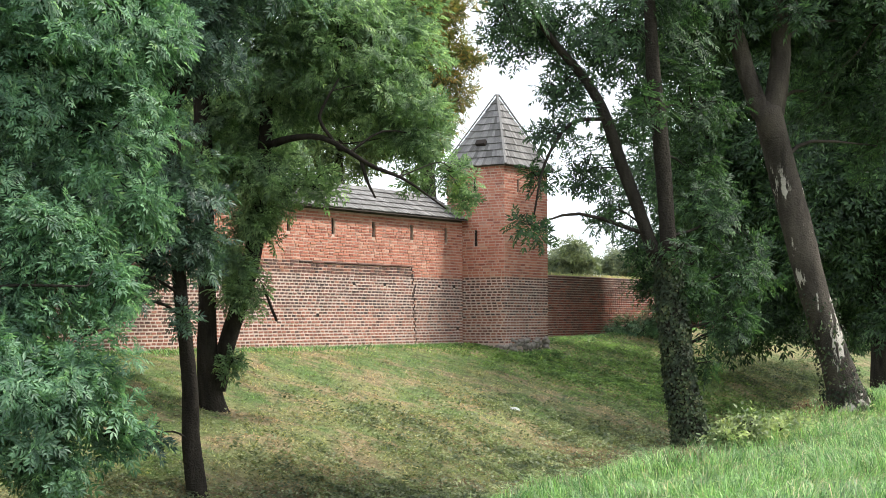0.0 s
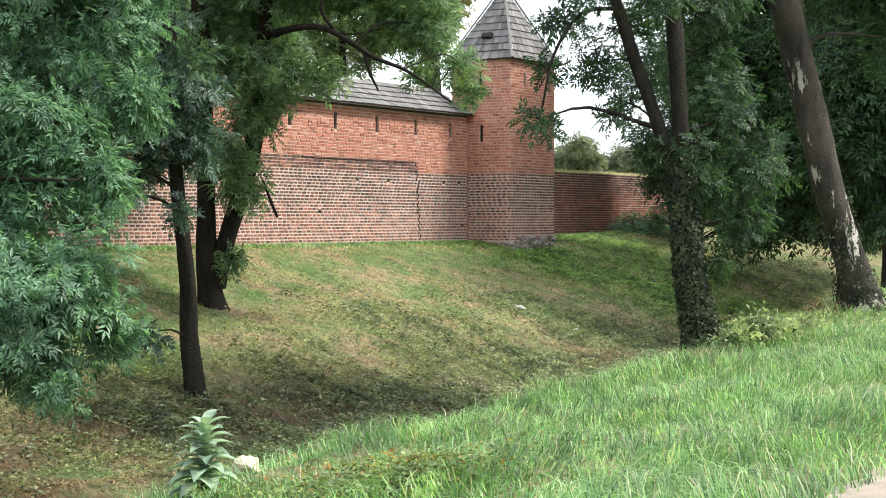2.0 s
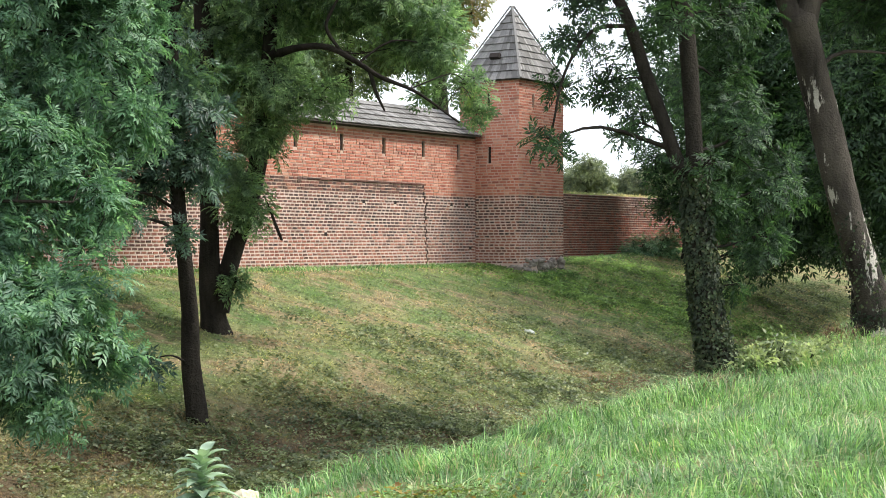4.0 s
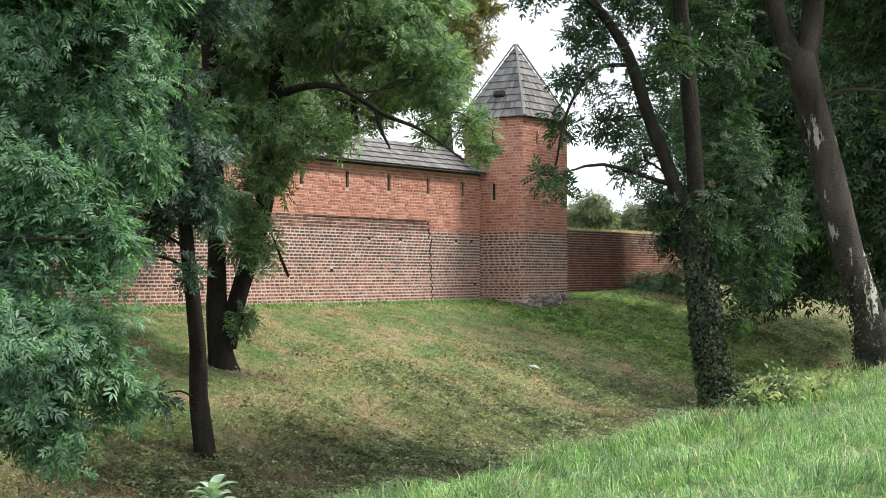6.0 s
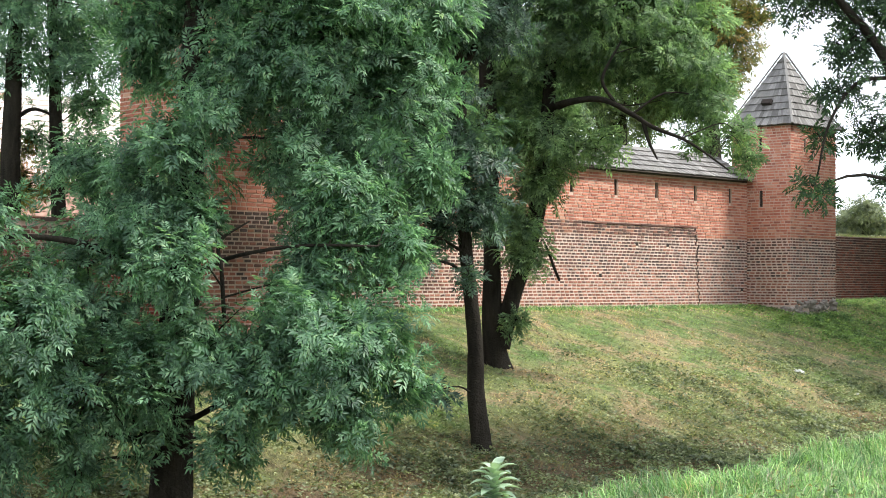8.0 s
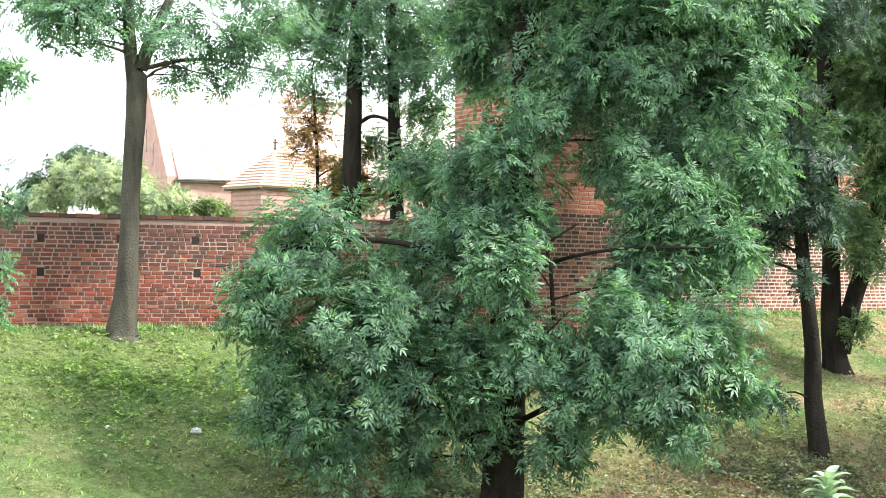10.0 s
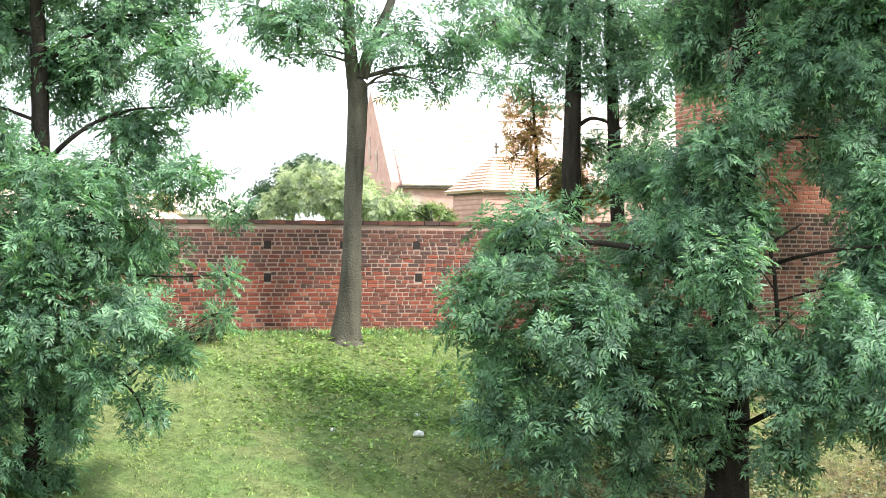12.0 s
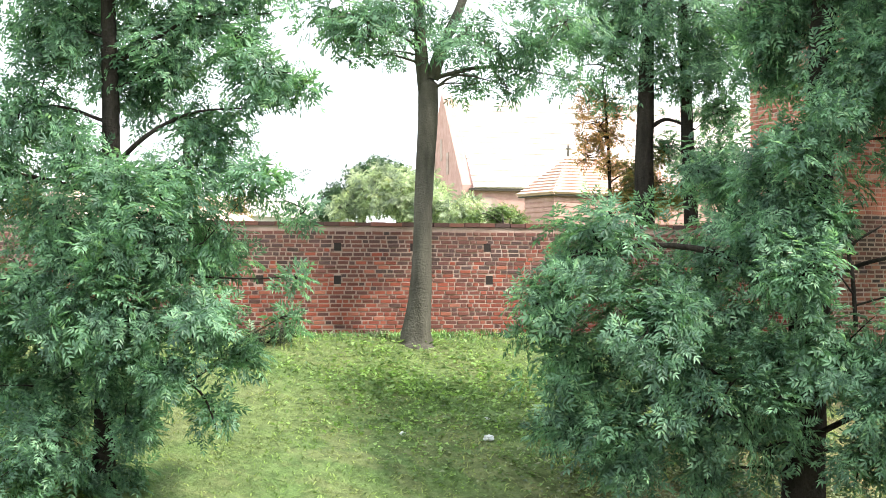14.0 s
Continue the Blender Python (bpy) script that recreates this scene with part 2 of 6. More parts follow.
def turf(name, blade=False):
    m = Mat(name, 0.9, spec=0.25)
    base = m.mix(m.band(m.noise(0.42, 6, 0.65), 0.42, 0.58), (0.185, 0.262, 0.098), (0.36, 0.355, 0.17))
    base = m.mix(m.band(m.noise(0.95, 8, 0.72, (0.8, 1.2, 1)), 0.49, 0.58, 0.0, 0.9), base, (0.43, 0.335, 0.205))
    base = m.mix(m.band(m.noise(0.28, 5, 0.65), 0.55, 0.66, 0.0, 0.8), base, (0.145, 0.255, 0.075))
    base = m.mix(m.band(m.noise(2.1, 7, 0.7), 0.55, 0.66, 0.0, 0.7), base, (0.14, 0.115, 0.07))
    litter = m.math("MULTIPLY", m.band(m.height(), -0.75, -1.5), m.band(m.noise(0.8, 6, 0.7), 0.36, 0.58))
    base = m.mix(litter, base, (0.185, 0.135, 0.082))
    east = m.n.new("ShaderNodeSeparateXYZ")
    m.l.new(m.geo.outputs["Position"], east.inputs[0])
    base = m.mix(m.band(east.outputs["X"], -7.0, -12.0, 0.0, 0.7), base, (0.145, 0.24, 0.07))
    if blade:
        base = m.mix(m.band(m.geo.outputs["Random Per Island"], 0.0, 1.0, 0.0, 1.0), base, m.mix(1.0, base, (2.0, 1.95, 1.7), "MULTIPLY"))
        m.color(base)
        t, x = m.n.new("ShaderNodeBsdfTranslucent"), m.n.new("ShaderNodeMixShader")
        m.l.new(base, t.inputs["Color"])
        x.inputs["Fac"].default_value = 0.45
        m.l.new(m.p.outputs["BSDF"], x.inputs[1])
        m.l.new(t.outputs["BSDF"], x.inputs[2])
        m.l.new(x.outputs["Shader"], m.n["Material Output"].inputs["Surface"])
    else:
        base = m.mix(m.band(m.noise(5.5, 7, 0.75), 0.40, 0.62, 0.0, 0.85), base, m.mix(1.0, base, (0.40, 0.44, 0.38), "MULTIPLY"))
        base = m.mix(m.band(m.noise(7.5, 6, 0.75), 0.56, 0.70, 0.0, 0.6), base, m.mix(1.0, base, (1.5, 1.45, 1.35), "MULTIPLY"))
        m.color(base).bump(m.noise(11, 7, 0.75), 1.0, 0.09)
    return m.m


TURF, TURF_BLADE = turf("turf"), turf("turf_blade", True)
CHURCH_BRICK = plain_material("church_brick", (0.38, 0.215, 0.175), (0.52, 0.335, 0.285), 2.5, 0.9, 0.3, 18)
CLAY_TILE = plain_material("clay_tile", (0.55, 0.36, 0.28), (0.68, 0.48, 0.39), 1.5, 0.8, 0.3, 12)
PALE_TILE = plain_material("pale_tile", (0.60, 0.50, 0.45), (0.74, 0.65, 0.60), 1.2, 0.75, 0.3, 9)
GLASS_DARK = plain_material("dark_pane", (0.02, 0.022, 0.025), (0.04, 0.042, 0.045), 2, 0.2, 0.0)
RENDER_WALL = plain_material("pale_render", (0.55, 0.54, 0.50), (0.68, 0.66, 0.62), 1.0)


# ---- mesh helpers ----
def mesh_from(name, verts, faces, mat, smooth=False):
    me = bpy.data.meshes.new(name)
    me.from_pydata([tuple(v) for v in verts], [], [tuple(f) for f in faces])
    if smooth:
        me.polygons.foreach_set("use_smooth", [True] * len(me.polygons))
    me.materials.append(mat)
    return me


def fast_mesh(name, verts, tris, mat):
    """A mesh from numpy arrays of corners and triangles."""
    me = bpy.data.meshes.new(name)
    verts, tris = np.asarray(verts, np.float32), np.asarray(tris, np.int32)
    me.vertices.add(len(verts))
    me.vertices.foreach_set("co", verts.ravel())
    me.loops.add(tris.size)
    me.loops.foreach_set("vertex_index", tris.ravel())
    me.polygons.add(len(tris))
    me.polygons.foreach_set("loop_start", np.arange(0, tris.size, 3, dtype=np.int32))
    me.update(calc_edges=True)
    me.materials.append(mat)
    return me


def part(name, bm_or_mesh, material, parent, label="", kind=""):
    """Links a bmesh or mesh as one object under a thing or a part."""
    if isinstance(bm_or_mesh, bmesh.types.BMesh):
        me = bpy.data.meshes.new(name)
        bm_or_mesh.to_mesh(me)
        bm_or_mesh.free()
        me.materials.append(material)
    else:
        me = bm_or_mesh
    ob = new(name, me)
    ob.parent = parent
    return tagged(ob, label, kind=kind)


def thing(name, label, category, group="", kind="", at=(0, 0, 0)):
    ob = new(name)
    ob.location = at
    return tagged(ob, label, category, group, kind)


def frame_box(o, a, b, c, ranges):
    """Corners and faces of boxes given as (a0, a1, b0, b1, c0, c1) in the frame o, a, b, c."""
    V, F = [], []
    for a0, a1, b0, b1, c0, c1 in ranges:
        k = len(V)
        for cc in (c0, c1):
            for aa, bb in ((a0, b0), (a1, b0), (a1, b1), (a0, b1)):
                V.append(o + a * aa + b * bb + c * cc)
        F += [(k + 3, k + 2, k + 1, k), (k + 4, k + 5, k + 6, k + 7)] + [(k + i, k + (i + 1) % 4, k + 4 + (i + 1) % 4, k + 4 + i) for i in range(4)]
    return V, F


Z = Vector((0, 0, 1))
WALL_AZ = radians(33.2)
U = Vector((math.sin(WALL_AZ), math.cos(WALL_AZ), 0))  # along the main wall
N = Vector((-math.cos(WALL_AZ), math.sin(WALL_AZ), 0))  # from the walker towards it


def un(u, n, z=0.0):
    return U * u + N * n + Z * z


LEFT_AZ = radians(44)
LU = Vector((math.sin(LEFT_AZ), math.cos(LEFT_AZ), 0))
LN = Vector((-math.cos(LEFT_AZ), math.sin(LEFT_AZ), 0))
L0 = Vector((-15.67, 23.76, 0))
MAIN_N = 26.42


# ---- ground ----
def ground_z(x, y):
    """Height of the ground: the wall's terrace, the dry moat and the walker's bank."""
    x, y = np.asarray(x, float), np.asarray(y, float)
    u, n = x * U.x + y * U.y, x * N.x + y * N.y
    wm, wl_ = MAIN_N - n, (L0.x * LN.x + L0.y * LN.y) - (x * LN.x + y * LN.y)
    w = np.maximum(wm, wl_)
    foot = np.interp(u, [8, 18, 26, 42, 50, 56], [0.88, 0.95, 1.06, 1.02, 1.2, 1.45])
    far = np.interp(w, [-1, 0.6, 1.4, 4.3, 6.1, 7.6, 9.0, 11.0], [0.0, -0.02, -0.16, -1.13, -1.62, -2.28, -2.72, -2.95]) + foot
    far = far + np.interp(u, [36, 50, 60, 75], [0, 0.25, 0.9, 1.6]) * np.clip((w - 1.5) / 6, 0, 1)
    crest = np.interp(u, [0, 9.5, 10.8, 12.2, 15, 20.3, 26.4, 29.4, 31.2, 45, 70], [-1.5, -1.25, -1.0, -0.72, -0.60, -0.48, -0.17, 0.14, 0.25, 0.6, 1.0])
    top = np.interp(u, [0, 12, 30, 60], [-0.15, -0.2, 0.3, 0.8]) + np.interp(w, [22, 26], [0, 0.12])
    bank = np.interp(w, [10.0, 11.5, 15.2, 16.2], [-2.6, -2.2, -0.35, 0.0]) + crest
    f = np.clip((w - 16.2) / 5.8, 0, 1)
    f = f * f * (3 - 2 * f)
    bank = bank * (1 - f) + top * f
    k = np.clip((w - 10.2) / 1.6, 0, 1)
    z = far * (1 - k) + bank * k
    z = z + 0.05 * np.sin(x * 1.3 + 0.7 * y) * np.sin(y * 0.9 - 0.4 * x) * np.clip((w - 1) / 3, 0, 1)
    z = z + 0.02 * np.sin(x * 4.1 + 1.7 * np.sin(y * 2.3)) * np.sin(y * 3.7 + 1.3 * np.sin(x * 2.9)) * np.clip((w - 1) / 2, 0, 1)
    return z


def gz(x, y):
    return float(ground_z(x, y))


def build_ground():
    def axis(lo, hi, step, far):
        mid = np.arange(lo, hi + 1e-6, step)
        out = []
        d = step
        p = hi
        while p < far:
            d *= 1.35
            p += d
            out.append(p)
        neg, d, p = [], step, lo
        while p > -far:
            d *= 1.35
            p -= d
            neg.append(p)
        return np.concatenate([neg[::-1], mid, out])
    xs, ys = axis(-26, 20, 0.25, 1500), axis(-2, 58, 0.25, 1500)
    X, Y = np.meshgrid(xs, ys)
    Zs = ground_z(X, Y)
    nx, ny = len(xs), len(ys)
    idx = np.arange(nx * ny).reshape(ny, nx)
    a, b, c, d = idx[:-1, :-1].ravel(), idx[:-1, 1:].ravel(), idx[1:, 1:].ravel(), idx[1:, :-1].ravel()
    tris = np.concatenate([np.stack([a, b, c], 1), np.stack([a, c, d], 1)])
    me = fast_mesh("ground", np.stack([X.ravel(), Y.ravel(), Zs.ravel()], 1), tris, TURF)
    me.polygons.foreach_set("use_smooth", [True] * len(me.polygons))
    tagged(new("ground", me), "grassy moat banks with dry brown patches", "ground", kind="structure")


build_ground()


def build_path():
    us = np.arange(-6, 60, 0.5)
    V, F = [], []
    for i, u in enumerate(us):
        for n in (1.8, 2.6, 3.5, 4.05 + 0.22 * math.sin(u * 1.7) + 0.12 * math.sin(u * 4.1)):
            p = un(u, n)
            V.append((p.x, p.y, gz(p.x, p.y) + 0.03))
        if i:
            k = 4 * i
            F += [(k - 4 + j, k + j, k + j + 1, k - 3 + j) for j in range(3)]
    tagged(new("path", mesh_from("path", V, F, DRY_EARTH, True)), "pale trodden gravel path along the bank", "path", kind="structure")


build_path()


# ---- brickwork ----
COURSE, BAND = 0.086, 3.09
rng = random.Random(11)


def brick_mesh(name, length, mat, h):
    bm = bmesh.new()
    d, e = 0.03, 0.006
    back = [bm.verts.new((x, 0, z)) for x, z in ((0, 0), (length, 0), (length, h), (0, h))]
    front = [bm.verts.new((x, -d, z)) for x, z in ((e, e), (length - e, e), (length - e, h - e), (e, h - e))]
    bm.faces.new(front)
    for i in range(4):
        bm.faces.new((back[i], back[(i + 1) % 4], front[(i + 1) % 4], front[i]))
    me = bpy.data.meshes.new(name)
    bm.to_mesh(me)
    bm.free()
    me.materials.append(mat)
    return me


BRICK_CACHE = {}


def lay_bricks(parent, o, a, out, length, z0, z1, zones, openings=(), stretch=None, limit=300, joints=(0.030, 0.020), lengths=None, course=COURSE, step=None):
    """Bricks on the face that starts at o, runs along a and looks to out. zones: (upper z, material). Those in stretch are parts, the rest one joined part a zone. step: (along, z), up to where the dark band reaches higher."""
    rest = {}
    made = 0
    rows = int((z1 - z0) / course)
    rot = Matrix((a, -out, Z)).transposed()
    for r in range(rows):
        z = z0 + r * course
        s = -rng.uniform(0.02, 0.25)
        gap = joints[0] if z < BAND else joints[1]
        side_gap = gap * 1.25 if z < BAND else gap
        k = r % 2
        while s < length:
            top_band = step[1] if step and s < step[0] else BAND
            if lengths:
                w = lengths[(k + (rng.random() < 0.25)) % 2] - side_gap
            else:
                pair = (0.20, 0.175) if z < top_band else (0.26, 0.14)
                w = pair[(k + (rng.random() < 0.14)) % 2] - side_gap
            k += 1
            spans = [(max(s, 0.0), min(s + w, length))]
            s += w + side_gap
            for h0, h1, q0, q1 in openings:  # bricks are cut at the openings' jambs
                if z + 0.07 > q0 and z + 0.01 < q1:
                    spans = [p for a0, a1 in spans for p in ((a0, min(a1, h0)), (max(a0, h1), a1)) if p[1] - p[0] > 0.03] if any(a1 > h0 and a0 < h1 for a0, a1 in spans) else spans
            ragged = rng.gauss(0, 0.26) + 0.25 * noise.noise(Vector((s * 0.35, z * 0.8, length)))
            mat = next(m for top, m in zones if z + (0.02 * math.sin(r) + BAND - top_band if top == BAND else ragged) < top or (top, m) == zones[-1])
            for a0, a1 in spans:
                if a1 - a0 < 0.03:
                    continue
                off = max(-0.006, rng.gauss(0, 0.004))
                full = a1 - a0 > w - 0.005
                if stretch and full and made < limit and stretch[0] < a0 < stretch[1] and stretch[2] < z < stretch[3]:
                    key = (round(w, 3), mat.name, gap)
                    if key not in BRICK_CACHE:
                        BRICK_CACHE[key] = brick_mesh("brick", w, mat, course - gap)
                    b = new("brick", BRICK_CACHE[key])
                    b.parent = parent
                    b.matrix_local = Matrix.Translation(o + a * a0 + Z * z + out * (off - 0.018)) @ rot.to_4x4() @ pose(0, 0, 0, 0, rng.gauss(0, 0.6), rng.gauss(0, 0.4))
                    made += 1
                    continue
                V, F = rest.setdefault(mat.name, ([], []))
                q = len(V)
                p0, d, e, h = o + Z * z, 0.012 + off, 0.006, course - gap
                t0, t1 = rng.gauss(0, 0.003), rng.gauss(0, 0.003)
                V += [p0 + a * a0 + out * -0.02, p0 + a * a1 + out * -0.02, p0 + a * a1 + Z * h + out * -0.02, p0 + a * a0 + Z * h + out * -0.02]
                V += [p0 + a * (a0 + e) + Z * (e + t0) + out * d, p0 + a * (a1 - e) + Z * (e + t1) + out * d, p0 + a * (a1 - e) + Z * (h - e + t1) + out * d, p0 + a * (a0 + e) + Z * (h - e + t0) + out * d]
                F += [(q + 4, q + 5, q + 6, q + 7)] + [(q + i, q + (i + 1) % 4, q + 4 + (i + 1) % 4, q + 4 + i) for i in range(4)]
    for name, (V, F) in rest.items():
        part("brickwork", mesh_from("brickwork", V, F, bpy.data.materials[name]), None, parent, kind="stuff")


def core_boxes(length, thick, z0, z1, openings):
    """Boxes (along, through, up) that fill a wall round its openings."""
    cuts = sorted({z0, z1, *[q for h in openings for q in h[2:] if z0 < q < z1]})
    out = []
    for q0, q1 in zip(cuts, cuts[1:]):
        s = 0.0
        for h0, h1, c0, c1 in sorted(openings):
            if c0 < q1 - 1e-6 and c1 > q0 + 1e-6:
                out.append((s, h0, 0, thick, q0, q1))
                s = h1
        out.append((s, length, 0, thick, q0, q1))
    return out


def core(parent, o, a, back, length, thick, z0, z1, openings, mat):
    V, F = frame_box(o, a, back, Z, core_boxes(length, thick, z0, z1, openings))
    part("mortar_core", mesh_from("mortar_core", V, F, mat), None, parent)


# Near-black colour painting the shade inside holes, slits, the seam and the hatch.
HOLE_SHADE = plain_material("hole_shade", (0.014, 0.010, 0.008), (0.028, 0.018, 0.014), 5)
# main curtain wall
MU0, MU1 = 20.6, 41.5
wall_main = thing("wall_main", "red brick town wall, darker glazed bricks below", "wall", kind="structure")
slots = [(u - MU0 - 0.075, u - MU0 + 0.075, 4.21, 4.66) for u in (23.2, 25.1, 27.05, 29.0, 30.92, 32.83, 34.8, 36.73, 38.68, 40.55)]
putlogs = [(u - MU0 - 0.06, u - MU0 + 0.06, z, z + 0.1) for u, z in ((24.3, 2.82), (29.2, 2.82), (35.79, 2.82), (37.28, 2.82), (40.16, 2.82), (41.01, 2.82), (34.1, 1.92), (41.2, 1.52))]
mo = un(MU0, MAIN_N)
core(wall_main, mo, U, N, MU1 - MU0, 0.9, 0.4, BAND, [], LIGHT_MORTAR)
core(wall_main, mo, U, N, MU1 - MU0, 0.9, BAND, 4.95, slots, WARM_MORTAR)
# Flat dark blocks stand in for the shaded depth of putlog holes.
for h0, h1, q0, q1 in putlogs:
    V, F = frame_box(mo, U, N, Z, [(h0, h1, -0.005, 0.05, q0 - 0.008, q1 - 0.012)])
    part("putlog_hole", mesh_from("putlog_hole", V, F, HOLE_SHADE), None, wall_main)
# A dark plug takes the place of each slit's inner shade.
for h0, h1, q0, q1 in slots:
    V, F = frame_box(mo, U, N, Z, [(h0 - 0.001, h1 + 0.001, 0.06, 0.85, q0 - 0.001, q1 + 0.001)])
    part("slit_recess", mesh_from("slit_recess", V, F, HOLE_SHADE), None, wall_main, "arrow slit, its shade a dark plug")
# the edge of an old patch: a shallow shelf and a ragged seam running down from it
V, F = frame_box(mo, U, N, Z, [(33.3 - MU0 + i * 0.53, 33.3 - MU0 + (i + 1) * 0.53 - 0.01, -0.032 - 0.006 * (i % 3), 0.02, 3.402 - 0.006 * (i % 2), 3.436) for i in range(10)])
part("patch_shelf", mesh_from("patch_shelf", V, F, SOOT_BRICK), None, wall_main)
# Raised dark strips paint the shade of the seam's open gap.
boxes, zz, k = [], 3.39, 0
while zz > 1.1:
    x = 38.66 - MU0 + 0.2 * (3.39 - zz) / 2.3 + (0.045 if k % 2 else -0.02) + (0.08 if 2.75 < zz < 2.9 else 0)
    wd = 0.05 if zz > 2.4 else 0.03
    boxes.append((x, x + wd, -0.016, 0.02, zz - 0.099, zz))
    zz -= 0.1
    k += 1
V, F = frame_box(mo, U, N, Z, boxes)
part("seam", mesh_from("seam", V, F, HOLE_SHADE), None, wall_main)

# right curtain wall, beyond the corner turret
wall_right = thing("wall_right", "low weathered brick wall with weeds along its top", "wall", kind="structure")
ro = un(44.0, 27.4)
core(wall_right, ro, U, N, 20.0, 0.7, 0.4, 3.42, [], GREY_MORTAR)

# left curtain wall
wall_left = thing("wall_left", "low sooty red brick wall with putlog holes", "wall", kind="structure")
LS0, LS1 = -17.0, 7.35
lo_ = L0 + LU * LS0
left_holes = [(s - LS0 - 0.065, s - LS0 + 0.065, z, z + 0.1) for s, z in ((0.83, 2.45), (0.87, 1.85), (-1.95, 2.45), (-1.95, 1.85), (-3.35, 1.85), (-0.55, 2.45), (-0.5, 1.85), (-4.8, 2.45), (-4.7, 1.85), (2.9, 1.85), (3.0, 2.45))]
core(wall_left, lo_, LU, LN, LS1 - LS0, 0.6, 0.3, 2.86, [], LEFT_MORTAR)
# Dark blocks again, painting the shade in the low wall's holes.
for h0, h1, q0, q1 in left_holes:
    V, F = frame_box(lo_, LU, LN, Z, [(h0, h1, -0.005, 0.05, q0 - 0.035, q1 + 0.02)])
    part("putlog_hole", mesh_from("putlog_hole", V, F, HOLE_SHADE), None, wall_left)
for i in range(int((LS1 - LS0) / 0.29)):
    V, F = frame_box(lo_, LU, LN, Z, [(i * 0.29, i * 0.29 + 0.278, -0.03 - rng.uniform(0, 0.012), 0.64, 2.865, 2.935 + rng.uniform(-0.006, 0.006))])
    part("coping_brick", mesh_from("coping_brick", V, F, SOOT_BRICK), None, wall_left)


# ---- shingled roofs ----
def shingle_rows(parent, eave0, eave1, top0, top1, courses, width, stretch=None, limit=300):
    """Wooden shingles on the roof face whose lower edge is eave0-eave1 and upper edge top0-top1."""
    nrm = (eave1 - eave0).cross(top0 - eave0).normalized()
    if nrm.z < 0:
        nrm = -nrm
    V, F, made = [], [], 0
    for c in range(courses):
        f0, f1 = c / courses, min((c + 1.18) / courses, 1.0)
        A0, A1, B0, B1 = eave0.lerp(top0, f0), eave1.lerp(top1, f0), eave0.lerp(top0, f1), eave1.lerp(top1, f1)
        L = (A1 - A0).length
        cnt = max(1, round(L / width))
        edges = [0.0] + [(i + rng.uniform(-0.22, 0.22)) / cnt for i in range(1, cnt)] + [1.0]
        for i in range(cnt):
            s0, s1 = edges[i] + 0.004 / max(L, 0.1), edges[i + 1] - 0.004 / max(L, 0.1)
            drop = rng.uniform(-0.03, 0.03)
            lift = rng.uniform(0.0, 0.012)
            low0, low1 = A0.lerp(A1, s0), A0.lerp(A1, s1)
            hi0, hi1 = B0.lerp(B1, s0), B0.lerp(B1, s1)
            low0, low1 = low0 + (low0 - hi0) * drop, low1 + (low1 - hi1) * drop
            q = [low0 + nrm * (0.045 + lift), low1 + nrm * (0.045 + lift), hi1 + nrm * 0.012, hi0 + nrm * 0.012]
            und = [p - nrm * 0.022 for p in q]
            faces = [(0, 1, 2, 3), (7, 6, 5, 4), (0, 4, 5, 1), (1, 5, 6, 2), (2, 6, 7, 3), (3, 7, 4, 0)]
            if stretch and made < limit and stretch[0] < s0 < stretch[1]:
                part("shingle", mesh_from("shingle", q + und, faces, SHINGLE), None, parent)
                made += 1
            else:
                k = len(V)
                V += q + und
                F += [tuple(x + k for x in f) for f in faces]
    if V:
        part("shingling", mesh_from("shingling", V, F, SHINGLE), None, parent, kind="stuff")


wall_roof = thing("wall_walk_roof", "weathered grey shingle roof over the wall walk", "roof", kind="structure")
E0, E1, R0, R1, K0, K1 = un(MU0, 26.15, 4.93), un(41.42, 26.15, 4.93), un(MU0, 27.6, 5.8), un(41.42, 27.6, 5.8), un(MU0, 29.0, 4.95), un(41.42, 29.0, 4.95)
V = [E0, E1, R1, R0, K0, K1] + [p - Z * 0.03 for p in (E0, E1, R1, R0, K0, K1)]
F = [(0, 1, 2, 3), (3, 2, 5, 4), (7, 6, 9, 8), (8, 9, 10, 11), (0, 6, 7, 1), (4, 5, 11, 10), (0, 3, 9, 6), (3, 4, 10, 9), (1, 7, 8, 2), (2, 8, 11, 5)]
part("boarding", mesh_from("boarding", V, F, DARK_TIMBER), None, wall_roof)
V, F = frame_box(un(MU0, 26.36), U, N, Z, [(0, 20.8, 0, 0.05, 4.87, 4.94)])
part("wall_plate", mesh_from("wall_plate", V, F, DARK_TIMBER), None, wall_roof)


